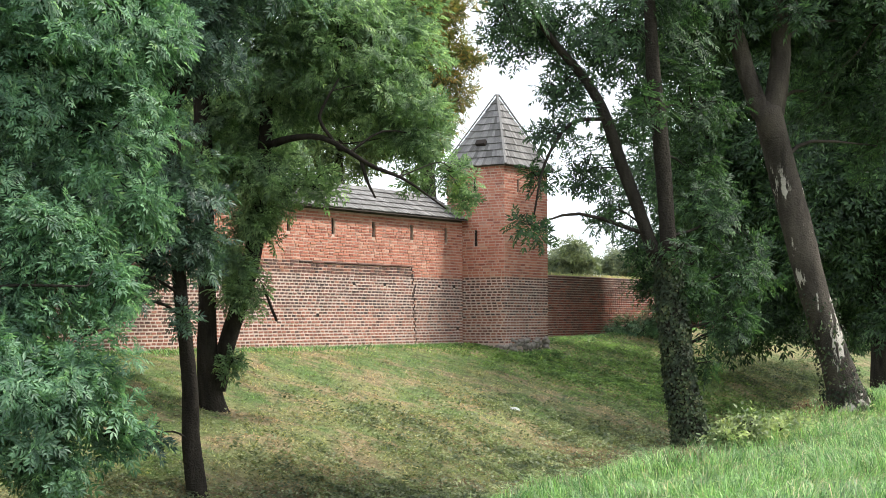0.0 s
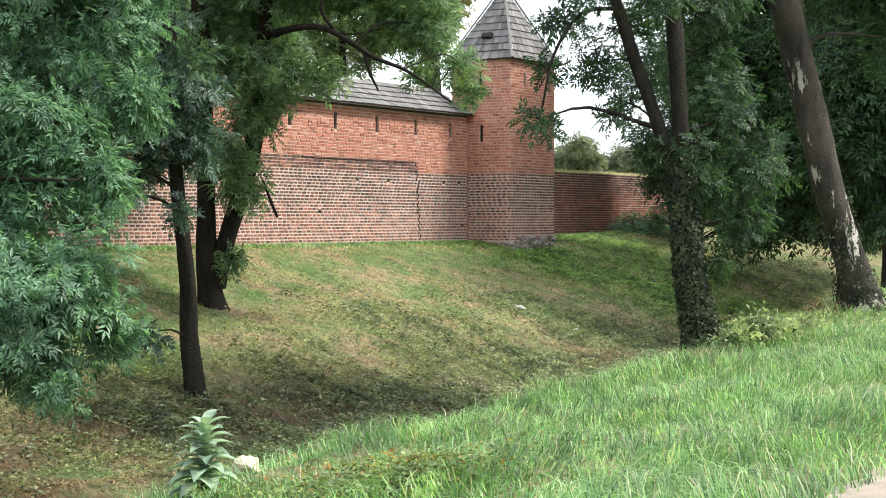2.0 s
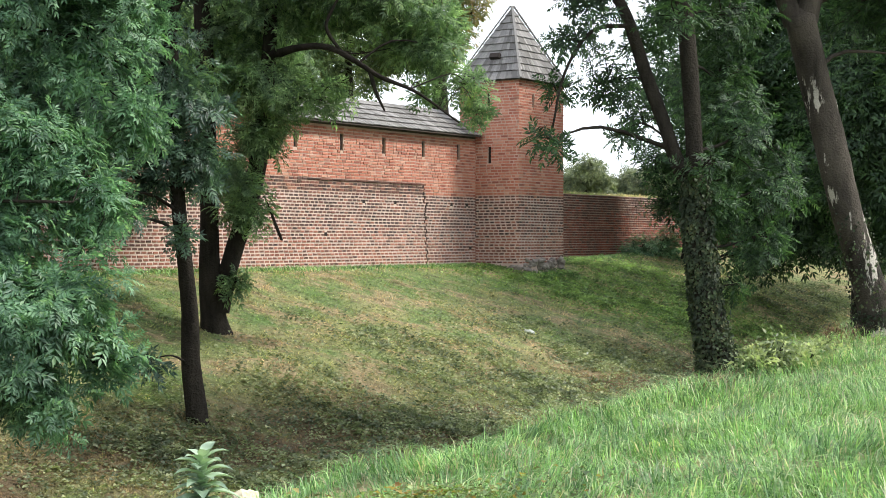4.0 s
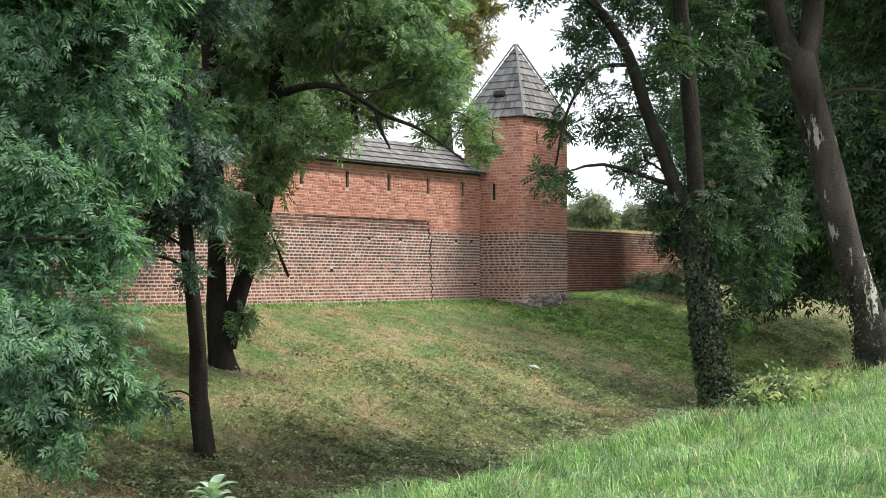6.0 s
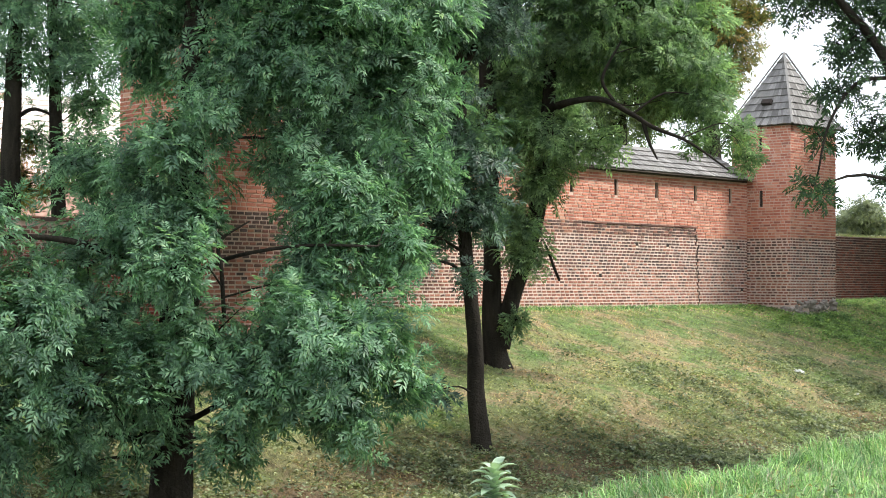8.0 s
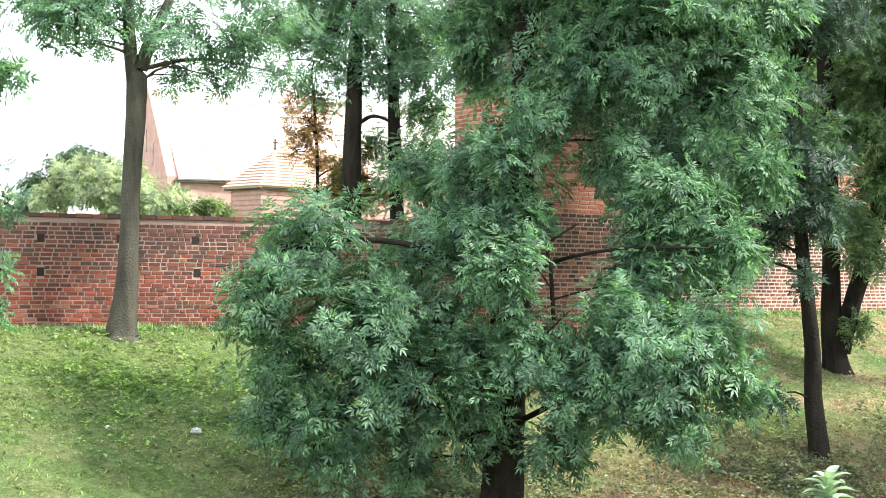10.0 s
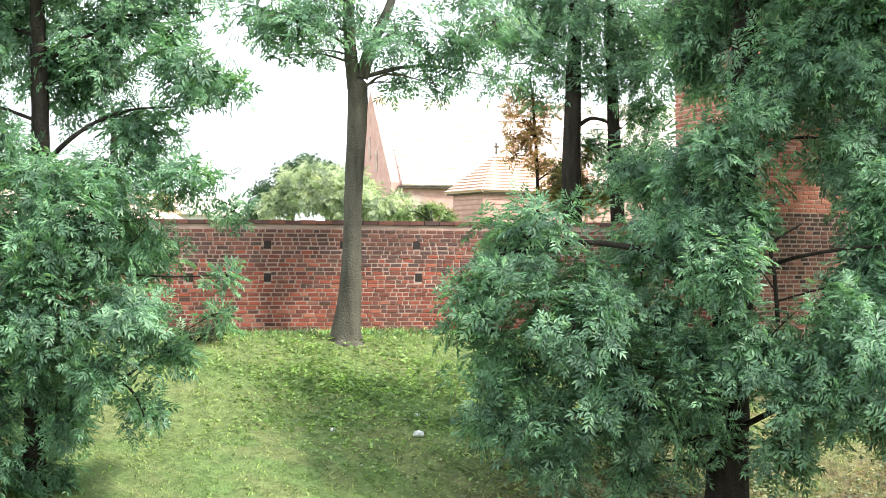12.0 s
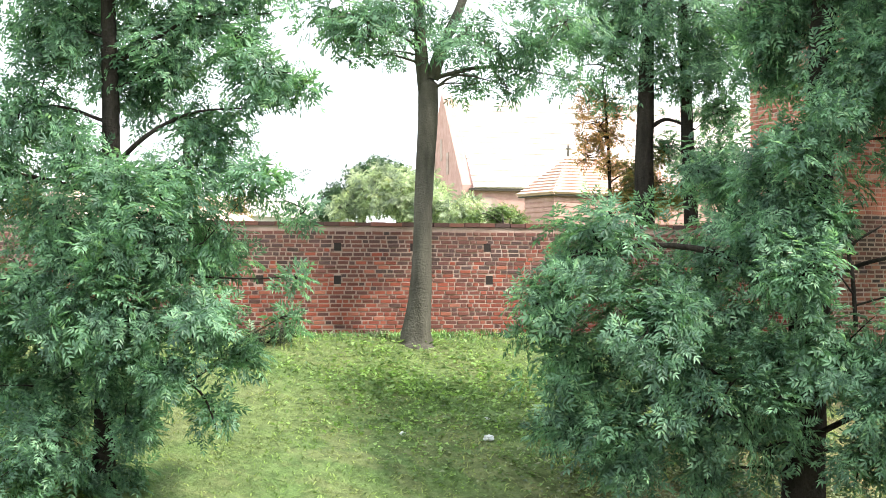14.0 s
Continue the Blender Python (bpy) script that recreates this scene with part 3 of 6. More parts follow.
def turret(name, label, u0, u1, n0, n1, zb, ze, za, slits_front, slits_side, foot, low_mortar):
    """A square brick turret with a pyramid shingle roof. Returns it with the jobs that lay its small pieces."""
    t = thing(name, label, "turret")
    th = 0.45
    jobs = []
    sides = [(un(u0, n0), U, -N, u1 - u0, slits_front), (un(u0, n1), -N, -U, n1 - n0, slits_side), (un(u1, n0), N, U, n1 - n0, []), (un(u1, n1), -U, N, u1 - u0, [])]
    for i, (o, a, out, L, slits) in enumerate(sides):
        cut = [(0.0, L)] if i in (0, 3) else [(th, L - th)]
        for c0, c1 in cut:
            shifted = [(h0 - c0, h1 - c0, q0, q1) for h0, h1, q0, q1 in slits]
            core(t, o + a * c0, a, -out, c1 - c0, th, zb, BAND, [], low_mortar)
            core(t, o + a * c0, a, -out, c1 - c0, th, BAND, ze, shifted, WARM_MORTAR)
        # Dark plugs paint the shade inside the turret's slits as well.
        for h0, h1, q0, q1 in slits:
            V, F = frame_box(o, a, -out, Z, [(h0 - 0.001, h1 + 0.001, 0.05, th - 0.02, q0 - 0.001, q1 + 0.001)])
            part("slit_recess", mesh_from("slit_recess", V, F, HOLE_SHADE), None, t, "arrow slit, its shade a dark plug")
        zones = [(2.1, FOOT_BRICK), (BAND, OLD_BRICK), (99, UPPER_BRICK)]
        holes = list(slits)
        jobs.append((t, o, a, out, L, zb + foot, ze, zones, holes, (0.1, L - 0.1, 1.9, 4.4) if i < 2 else None, 150))
    V, F = frame_box(un(u0, n0), U, N, Z, [(th, u1 - u0 - th, th, n1 - n0 - th, ze - 0.1, ze - 0.02)])
    part("ceiling_boards", mesh_from("ceiling_boards", V, F, DARK_TIMBER), None, t)
    ov = 0.15
    c = [un(u0 - ov, n0 - ov, ze - 0.02), un(u1 + ov, n0 - ov, ze - 0.02), un(u1 + ov, n1 + ov, ze - 0.02), un(u0 - ov, n1 + ov, ze - 0.02)]
    apex = un((u0 + u1) / 2, (n0 + n1) / 2, za)
    kick = [p.lerp(apex, 0.16) - Z * 0.1 for p in c]
    roof = part("roof", mesh_from("roof", c + kick + [apex], [(3, 2, 1, 0)] + [(i, (i + 1) % 4, 4 + (i + 1) % 4, 4 + i) for i in range(4)] + [(4 + i, 4 + (i + 1) % 4, 8) for i in range(4)], DARK_TIMBER), None, t)
    for i in range(4):
        j = (i + 1) % 4
        jobs.append(("roof", roof, c[i], c[j], kick[i], kick[j], 1, 0.11))
        jobs.append(("roof", roof, kick[i], kick[j], apex.lerp(kick[i], 0.02), apex.lerp(kick[j], 0.02), 9, 0.11))
    for i in range(4):
        d = (apex - kick[i])
        side = d.cross(Z).normalized()
        up = side.cross(d).normalized()
        V = []
        for p in (c[i], kick[i], apex + Z * 0.03):
            V += [p + side * 0.035 + up * 0.05, p - side * 0.035 + up * 0.05, p - side * 0.035 + up * 0.085, p + side * 0.035 + up * 0.085]
        F = [(3, 2, 1, 0), (8, 9, 10, 11)] + [(b + q, b + (q + 1) % 4, b + 4 + (q + 1) % 4, b + 4 + q) for b in (0, 4) for q in range(4)]
        part("hip_board", mesh_from("hip_board", V, F, SHINGLE), None, roof)
    return t, roof, jobs


TU0, TU1, TN0, TN1 = 41.5, 44.2, 24.88, 26.98
slit = lambda s, z, h=0.42: (s - 0.06, s + 0.06, z, z + h)
corner_turret, ct_roof, ct_jobs = turret("corner_turret", "square red brick turret with pyramid shingle roof", TU0, TU1, TN0, TN1, 0.5, 6.62, 8.97,
    [slit(0.85, 5.82)], [slit(TN1 - 25.92, 4.12, 0.5), slit(TN1 - 25.95, 5.85)], 0.6, LIGHT_MORTAR)
big_turret, bt_roof, bt_jobs = turret("wall_turret", "tall red brick wall turret half hidden by foliage", 18.16, 20.62, 23.88, 26.35, 0.4, 7.4, 10.2,
    [slit(1.2, 5.6)], [slit(1.3, 5.6)], 0.0, GREY_MORTAR)
# roof hatch on the corner turret: a dark block paints the shade inside
hp = un(TU0 + 0.28, 25.72, 7.30)
V, F = frame_box(hp, N, (U * 0.55 + Z * 0.835).normalized(), (-U * 0.835 + Z * 0.55).normalized(), [(0, 0.34, 0, 0.16, -0.05, 0.10)])
part("roof_hatch", mesh_from("roof_hatch", V, F, HOLE_SHADE), None, corner_turret, "small roof opening, its shade a dark block")


def stone_mesh(r, seed):
    bm = bmesh.new()
    bmesh.ops.create_icosphere(bm, subdivisions=1, radius=r)
    q = random.Random(seed)
    for v in bm.verts:
        v.co = Vector((v.co.x * 1.3, v.co.y, v.co.z * 0.75)) * q.uniform(0.75, 1.15)
    return bm


STONES = []
for i in range(5):
    me = bpy.data.meshes.new("stone")
    b = stone_mesh(0.1, i)
    b.to_mesh(me)
    b.free()
    me.materials.append(RUBBLE)
    STONES.append(me)
footing = thing("rubble_footing", "rough grey fieldstone footing under the turret", "stones", kind="structure")
for i in range(95):
    s = rng.uniform(-0.15, 2.7)
    p = un(TU0 + s, TN0 - rng.uniform(0.0, 0.12), rng.uniform(0.78, 1.22)) if i < 70 else un(TU0 - rng.uniform(0, 0.06), TN0 + rng.uniform(0, 0.35), rng.uniform(0.66, 1.0))
    st = new("stone", STONES[i % 5])
    st.parent = footing
    st.matrix_local = Matrix.Translation(p) @ pose(0, 0, 0, rng.uniform(-30, 30), rng.uniform(-30, 30), rng.uniform(0, 360)) @ Matrix.Scale(rng.uniform(0.6, 1.2), 4)


# ---- trees ----
def smooth_path(pts, per=5):
    """Catmull-Rom through (x, y, z, r) rows."""
    P = np.array(pts, float)
    P = np.vstack([2 * P[0] - P[1], P, 2 * P[-1] - P[-2]])
    out = []
    for i in range(1, len(P) - 2):
        for k in range(per):
            t = k / per
            out.append(0.5 * (2 * P[i] + (P[i + 1] - P[i - 1]) * t + (2 * P[i - 1] - 5 * P[i] + 4 * P[i + 1] - P[i + 2]) * t * t + (3 * P[i] - P[i - 1] - 3 * P[i + 1] + P[i + 2]) * t ** 3))
    out.append(P[-2])
    return np.array(out)


def tube(rows, sides=10, lump=0.12, seed=0):
    """Verts and triangles of a tapered, slightly lumpy round stem."""
    rows = np.asarray(rows, float)
    q = np.random.RandomState(seed)
    c, r = rows[:, :3], np.maximum(rows[:, 3], 0.004)
    d = np.gradient(c, axis=0)
    d /= np.linalg.norm(d, axis=1)[:, None] + 1e-9
    ref = np.where(np.abs(d[:, 2:3]) > 0.9, np.array([[1.0, 0, 0]]), np.array([[0, 0, 1.0]]))
    a = np.cross(d, ref)
    if np.abs(d[:, 2]).mean() > 0.5:
        a = np.cross(d, np.array([[1.0, 0, 0]]))
    a /= np.linalg.norm(a, axis=1)[:, None] + 1e-9
    b = np.cross(d, a)
    ang = np.linspace(0, 2 * np.pi, sides, endpoint=False)
    ph = q.uniform(0, 6.28, 3)
    n = len(rows)
    L = np.arange(n)[:, None]
    rad = r[:, None] * (1 + lump * (np.sin(2 * ang[None] + ph[0] + 0.25 * L) * 0.5 + np.sin(3 * ang[None] + ph[1] - 0.4 * L) * 0.4 + q.normal(0, 0.25, (n, sides)) * 0.5))
    V = c[:, None] + rad[..., None] * (np.cos(ang)[None, :, None] * a[:, None] + np.sin(ang)[None, :, None] * b[:, None])
    idx = np.arange(n * sides).reshape(n, sides)
    nx = np.roll(idx, -1, axis=1)
    A, B, C, D = idx[:-1].ravel(), nx[:-1].ravel(), nx[1:].ravel(), idx[1:].ravel()
    tris = np.concatenate([np.stack([A, B, C], 1), np.stack([A, C, D], 1)])
    V = np.vstack([V.reshape(-1, 3), c[-1] + d[-1] * r[-1]])
    e = len(V) - 1
    tris = np.vstack([tris, np.stack([idx[-1], nx[-1], np.full(sides, e)], 1)])
    return V, tris


def joined(pieces):
    V, T, k = [], [], 0
    for v, t in pieces:
        V.append(v)
        T.append(t + k)
        k += len(v)
    return np.vstack(V), np.vstack(T)


def unit(v):
    return v / (np.linalg.norm(v, axis=-1, keepdims=True) + 1e-9)


def leaflets(base, along, normal, length, width):
    """Folded leaf blades: arrays of base points, directions, normals, lengths and widths."""
    side = unit(np.cross(along, normal))
    nrm = np.cross(side, along)
    L, W = length[:, None], width[:, None]
    tip = base + along * L - nrm * L * 0.12
    mid = base + along * L * 0.45
    v = np.stack([base, mid + side * W + nrm * W * 0.5, tip, mid - side * W + nrm * W * 0.5], 1).reshape(-1, 3)
    k = np.arange(len(base))[:, None] * 4
    t = np.concatenate([k + np.array([[0, 2, 1]]), k + np.array([[0, 3, 2]])])
    return v, t


def pinnate(q, base, direc, size, pairs=5, face=None):
    """Compound leaves: each a drooping rachis with pairs of narrow leaflets and one at its end."""
    n = len(base)
    upv = unit(q.normal(0, 0.14, (n, 3)) + (np.array([0, 0, 1.0]) if face is None else face))
    side = unit(np.cross(direc, upv))
    nrm = unit(np.cross(side, direc))
    down = np.array([0, 0, -1.0])
    out_b, out_d, out_n, out_l = [], [], [], []
    for k in range(pairs):
        f = 0.24 + 0.66 * k / max(pairs - 1, 1)
        p = base + (direc * f + down * (f * f * 0.12)) * size[:, None]
        for sg in (1, -1):
            out_b.append(p)
            out_d.append(unit(direc * 0.72 + side * sg * 0.85 + down * (0.04 + 0.16 * f) + q.normal(0, 0.1, (n, 3))))
            out_n.append(nrm + q.normal(0, 0.14, (n, 3)))
            out_l.append(size * (0.46 - 0.1 * abs(f - 0.5)))
    out_b.append(base + (direc * 0.92 + down * 0.1) * size[:, None])
    out_d.append(unit(direc + down * 0.25))
    out_n.append(nrm)
    out_l.append(size * 0.46)
    ln = np.concatenate(out_l)
    return leaflets(np.vstack(out_b), np.vstack(out_d), np.vstack(out_n), ln, ln * (0.155 if pairs > 2 else 0.22))


def crown(masses, seed, leaf=0.27, density=800.0, per_twig=9, pairs=5, droop=0.3, hollow=0.3):
    """Star-shaped sprays of leaves in each mass (x, y, z, r), and the twigs that bear them."""
    q = np.random.RandomState(seed)
    bases, dirs, faces, sizes, twigs = [], [], [], [], []
    for x, y, z, r in masses:
        n = max(4, int(density * (0.27 / leaf) ** 2 * r * r / per_twig * q.uniform(0.8, 1.2)))
        d = unit(q.normal(0, 1, (n, 3)))
        rad = r * (hollow + (1.15 - hollow) * q.uniform(0, 1, n) ** 0.5) * (1 + 0.28 * np.sin(3 * d[:, 0] + 5 * d[:, 2] + q.uniform(0, 6)))
        c = np.array([x, y, z])
        tip = c + d * rad[:, None] * np.array([1, 1, 0.88])
        way = unit(d + q.normal(0, 0.3, (n, 3)) + np.array([0, 0, 0.45]))
        ln = leaf * q.uniform(0.7, 1.5, n)
        big = leaf * q.uniform(0.8, 1.2, n)
        s1 = unit(np.cross(way, np.array([0.13, 0.21, 1.0])))
        s2 = np.cross(s1, way)
        for i in range(per_twig):
            f = i / (per_twig - 1)
            p = tip - way * (ln * (1 - f) * (0.75 if i % 3 else 1.0))[:, None]
            ang = i * 2.4 + q.uniform(0, 0.7, n)
            rd = s1 * np.cos(ang)[:, None] + s2 * np.sin(ang)[:, None]
            bases.append(p)
            dirs.append(unit(way * (0.08 + 0.75 * f * f) + rd * (1.0 - 0.35 * f) + np.array([0, 0, -droop])))
            faces.append(way * 1.0 + np.array([0, 0, 0.5]))
            sizes.append(big * (1.12 - 0.35 * f) * q.uniform(0.85, 1.15, n))
        m = min(n, 7 + int(6 * r))
        for j in range(m):
            e = tip[j] - way[j] * 0.2 * ln[j]
            s = c + (e - c) * 0.12 + q.normal(0, 0.08 * r, 3)
            mid = (s + e) / 2 + q.normal(0, 0.08 * r, 3) + np.array([0, 0, 0.06 * r])
            twigs.append([(*s, 0.012 + 0.006 * r), (*mid, 0.009), (*e, 0.003)])
    return pinnate(q, np.vstack(bases), np.vstack(dirs), np.concatenate(sizes), pairs, np.vstack(faces)), twigs


def build_tree(name, label, trunk, limbs, masses, seed, bark=None, leafmat=None, leaf=0.32, density=900.0, droop=0.12, ground=True, group="", pairs=4, per_twig=9, reach=True):
    t = thing(name, label, "tree", group)
    bark, leafmat = bark or BARK, leafmat or ASH_LEAF
    rows = smooth_path(trunk)
    if ground:
        x, y, z, r = rows[0]
        g = gz(x, y)
        rows = np.vstack([[x, y, min(g, z) - 0.35, r * 1.35], [x, y, min(g, z) - 0.02, r * 1.25], rows[1:]])
    part("trunk", fast_mesh("trunk", *tube(rows, 14, 0.12, seed), bark), None, t)
    stems = [rows]
    for i, l in enumerate(limbs):
        lr = smooth_path(l)
        stems.append(lr)
        part("limb", fast_mesh("limb", *tube(lr, 9, 0.12, seed + i + 1), bark), None, t)
    (V, T), twigs = crown(masses, seed, leaf, density, per_twig, pairs, droop)
    if reach:
        S = np.vstack(stems)
        q = np.random.RandomState(seed + 5)
        for x, y, z, r in masses:
            c = np.array([x, y, z])
            low = S[S[:, 2] < z + 0.1]
            low = low if len(low) else S
            w = np.linalg.norm(low[:, :3] - c, axis=1) + 0.5 * np.abs(low[:, 2] - (z - 0.5 * r))
            b = low[np.argmin(w)]
            L = np.linalg.norm(b[:3] - c)
            r0 = min(b[3] * 0.55, 0.012 + 0.014 * L)
            mid = (b[:3] + c) / 2 + np.array([0, 0, 0.1 * L]) + q.normal(0, 0.07 * L, 3)
            twigs.append([(*b[:3], r0), (*mid, r0 * 0.7), (*c, 0.008)])
    part("branchwork", fast_mesh("branchwork", *joined([tube(smooth_path(w, 3), 5, 0.0, i) for i, w in enumerate(twigs)]), bark), None, t, kind="stuff")
    part("crown", fast_mesh("crown", V, T, leafmat), None, t, kind="stuff")
    return t


# ---- trees: stems as (x, y, z, radius), foliage masses as (x, y, z, radius) ----
BIG_TRUNK = [(-7.63, 20.51, -1.5, 0.353), (-7.62, 20.5, -1.14, 0.313), (-7.6, 20.49, -0.34, 0.289), (-7.53, 20.48, 0.94, 0.265), (-7.46, 20.48, 1.91, 0.241), (-7.38, 20.47, 3.11, 0.217), (-7.31, 20.47, 4.31, 0.193), (-7.28, 20.45, 5.6, 0.16), (-7.25, 20.43, 7.04, 0.096), (-7.24, 20.4, 8.16, 0.04)]
BIG_LIMBS = [[(-7.51, 20.48, 1.26, 0.08), (-7.81, 20.07, 1.74, 0.063), (-8.3, 19.39, 2.2, 0.046), (-9.16, 18.71, 2.33, 0.03), (-10.01, 18.25, 2.16, 0.015)], [(-7.56, 20.49, 0.14, 0.072), (-7.88, 19.86, 0.49, 0.055), (-8.5, 19.15, 0.66, 0.038), (-9.32, 18.6, 0.51, 0.015)], [(-7.47, 20.48, 1.75, 0.048), (-6.72, 20.28, 2.07, 0.032), (-5.67, 20.06, 2.23, 0.023), (-4.57, 20.08, 2.23, 0.015)], [(-7.56, 20.48, 0.3, 0.064), (-6.72, 20.1, 0.66, 0.047), (-5.61, 19.9, 0.92, 0.031), (-4.57, 19.79, 1.03, 0.015)], [(-7.35, 20.47, 3.67, 0.064), (-6.6, 20.88, 4.43, 0.049), (-5.67, 21.15, 5.0, 0.032), (-4.72, 21.32, 5.4, 0.016)], [(-6.66, 19.9, 1.25, 0.031), (-6.66, 19.78, 1.91, 0.027), (-6.68, 19.76, 2.29, 0.023), (-6.27, 19.77, 2.56, 0.011)]]
BIG_MASSES = [(-9.8, 18.66, 2.25, 0.85), (-10.37, 18.16, 1.56, 0.46), (-10.14, 18.56, 0.65, 0.61), (-9.09, 18.6, 1.27, 0.92), (-9.35, 18.68, -0.25, 0.66), (-8.32, 19.12, 0.21, 0.84), (-8.54, 19.96, 2.13, 0.94), (-7.89, 20.22, 3.1, 0.87), (-7.83, 19.86, -0.33, 0.46), (-6.57, 19.67, -0.46, 0.39), (-6.9, 19.66, 0.91, 0.73), (-6.01, 19.67, 0.32, 0.77), (-5.26, 19.77, 0.86, 0.92), (-4.53, 19.92, 1.02, 0.65), (-4.98, 19.92, -0.04, 0.54), (-5.56, 20.55, 1.84, 0.69), (-5.9, 20.62, 3.7, 0.5), (-5.21, 20.71, 2.87, 0.82), (-4.48, 20.73, 2.25, 0.58), (-6.7, 20.63, 4.8, 0.89), (-5.65, 20.75, 5.03, 1.04), (-4.65, 21.39, 4.28, 0.88), (-8.23, 21.05, 4.82, 0.49), (-4.62, 21.61, 5.45, 0.96), (-7.45, 20.78, 6.4, 1.36), (-5.6, 20.5, 6.41, 1.52), (-8.93, 20.43, 3.36, 0.49), (-4.19, 21.6, 3.32, 0.48), (-8.58, 19.38, -0.74, 0.35), (-10.28, 18.52, -0.12, 0.39), (-4.31, 20.38, 0.32, 0.38), (-7.01, 18.83, 1.89, 0.49), (-7.56, 19.46, 0.97, 0.45), (-7.03, 19.72, 2.6, 0.46), (-7.42, 19.11, 0.31, 0.38), (-8.9, 19.45, 1.26, 0.54), (-8.82, 18.93, 0.66, 0.46), (-8.37, 19.79, 1.26, 0.39), (-8.06, 20.58, 5.41, 0.56), (-7.27, 19.46, 3.66, 0.46), (-7.75, 19.45, 2.51, 0.46), (-6.86, 19.67, 4.06, 0.46), (-5.7, 19.62, 1.31, 0.54), (-4.15, 21.69, 6.18, 0.72)]
SLIM_TRUNK = [(-4.31, 27.7, -1.35, 0.211), (-4.36, 27.68, -1.0, 0.179), (-4.44, 27.65, -0.31, 0.155), (-4.44, 27.61, 0.58, 0.138), (-4.53, 27.57, 1.48, 0.13), (-4.63, 27.52, 2.47, 0.13), (-4.66, 27.47, 3.46, 0.13), (-4.72, 27.4, 4.95, 0.122), (-4.75, 27.34, 6.24, 0.097), (-4.79, 27.27, 7.83, 0.066), (-4.78, 27.19, 9.41, 0.033)]
SLIM_LIMBS = [[(-4.68, 27.43, 4.45, 0.099), (-4.94, 27.1, 5.11, 0.069), (-5.29, 26.86, 5.77, 0.049), (-5.66, 26.72, 6.73, 0.019)], [(-4.74, 27.38, 5.45, 0.079), (-4.33, 27.54, 6.27, 0.06), (-3.84, 27.6, 7.09, 0.03)]]
# The last four masses, at the rear, are added to shade the wall turret.
SLIM_MASSES = [(-4.42, 26.85, 6.94, 1.19), (-5.61, 26.49, 6.2, 1.17), (-5.34, 27.13, 4.92, 0.93), (-4.47, 27.22, 4.14, 0.69), (-6.16, 26.88, 4.02, 0.87), (-6.96, 26.58, 4.86, 1.16), (-6.93, 26.37, 6.48, 1.25), (-5.3, 27.47, 3.46, 0.58), (-5.57, 26.41, 2.45, 0.53), (-4.3, 27.4, 3.06, 0.45), (-3.75, 26.96, 8.15, 1.49), (-6.68, 26.88, 8.24, 1.46), (-4.43, 27.02, 1.87, 0.22), (-4.53, 27.04, 3.24, 0.49), (-6.46, 26.93, 3.14, 0.58), (-5.01, 27.06, -0.17, 0.22), (-7.48, 26.72, 3.62, 0.67), (-6.0, 27.5, 2.97, 0.44), (-5.38, 27.35, 4.05, 0.5), (-6.06, 26.5, 2.07, 0.39), (-5.09, 27.44, 2.67, 0.26), (-7.13, 27.27, 2.87, 0.58), (-5.3, 27.37, 8.05, 1.19), (-6.0, 28.8, 5.5, 1.0), (-5.0, 29.0, 7.0, 1.2), (-7.0, 28.8, 6.9, 1.1), (-6.6, 28.6, 4.4, 0.7)]
TWIN_TRUNK = [(-4.86, 33.25, -0.19, 0.322), (-4.91, 33.23, 0.23, 0.251), (-4.98, 33.18, 1.18, 0.215), (-4.99, 33.12, 2.61, 0.191), (-5.01, 33.06, 3.81, 0.191), (-5.03, 33.0, 5.24, 0.179), (-5.14, 32.91, 7.15, 0.143), (-5.22, 32.81, 9.29, 0.096), (-5.21, 32.73, 10.96, 0.048)]
TWIN_LIMBS = [[(-4.79, 33.22, 0.35, 0.203), (-4.57, 33.18, 1.3, 0.203), (-4.23, 33.13, 2.37, 0.191), (-3.96, 33.07, 3.56, 0.179), (-3.79, 33.01, 4.99, 0.155), (-3.71, 32.94, 6.43, 0.131), (-3.73, 32.86, 8.1, 0.096), (-3.78, 32.77, 10.01, 0.048)], [(-3.74, 32.98, 5.47, 0.107), (-3.13, 32.18, 5.55, 0.076), (-2.44, 31.58, 5.49, 0.063), (-1.85, 31.3, 5.16, 0.051), (-1.39, 31.11, 4.86, 0.043), (-0.71, 31.02, 4.56, 0.029), (0.07, 31.05, 4.0, 0.015)], [(-2.2, 31.49, 5.41, 0.04), (-2.45, 31.37, 5.8, 0.034), (-2.4, 31.35, 6.08, 0.028), (-2.08, 31.33, 6.65, 0.017)], [(-1.62, 31.21, 4.98, 0.045), (-1.5, 31.12, 4.58, 0.034), (-1.34, 31.14, 4.24, 0.017)], [(-3.81, 32.82, 2.62, 0.014), (-3.7, 32.73, 2.39, 0.024), (-3.58, 32.64, 2.09, 0.033), (-3.45, 32.56, 1.8, 0.03)]]
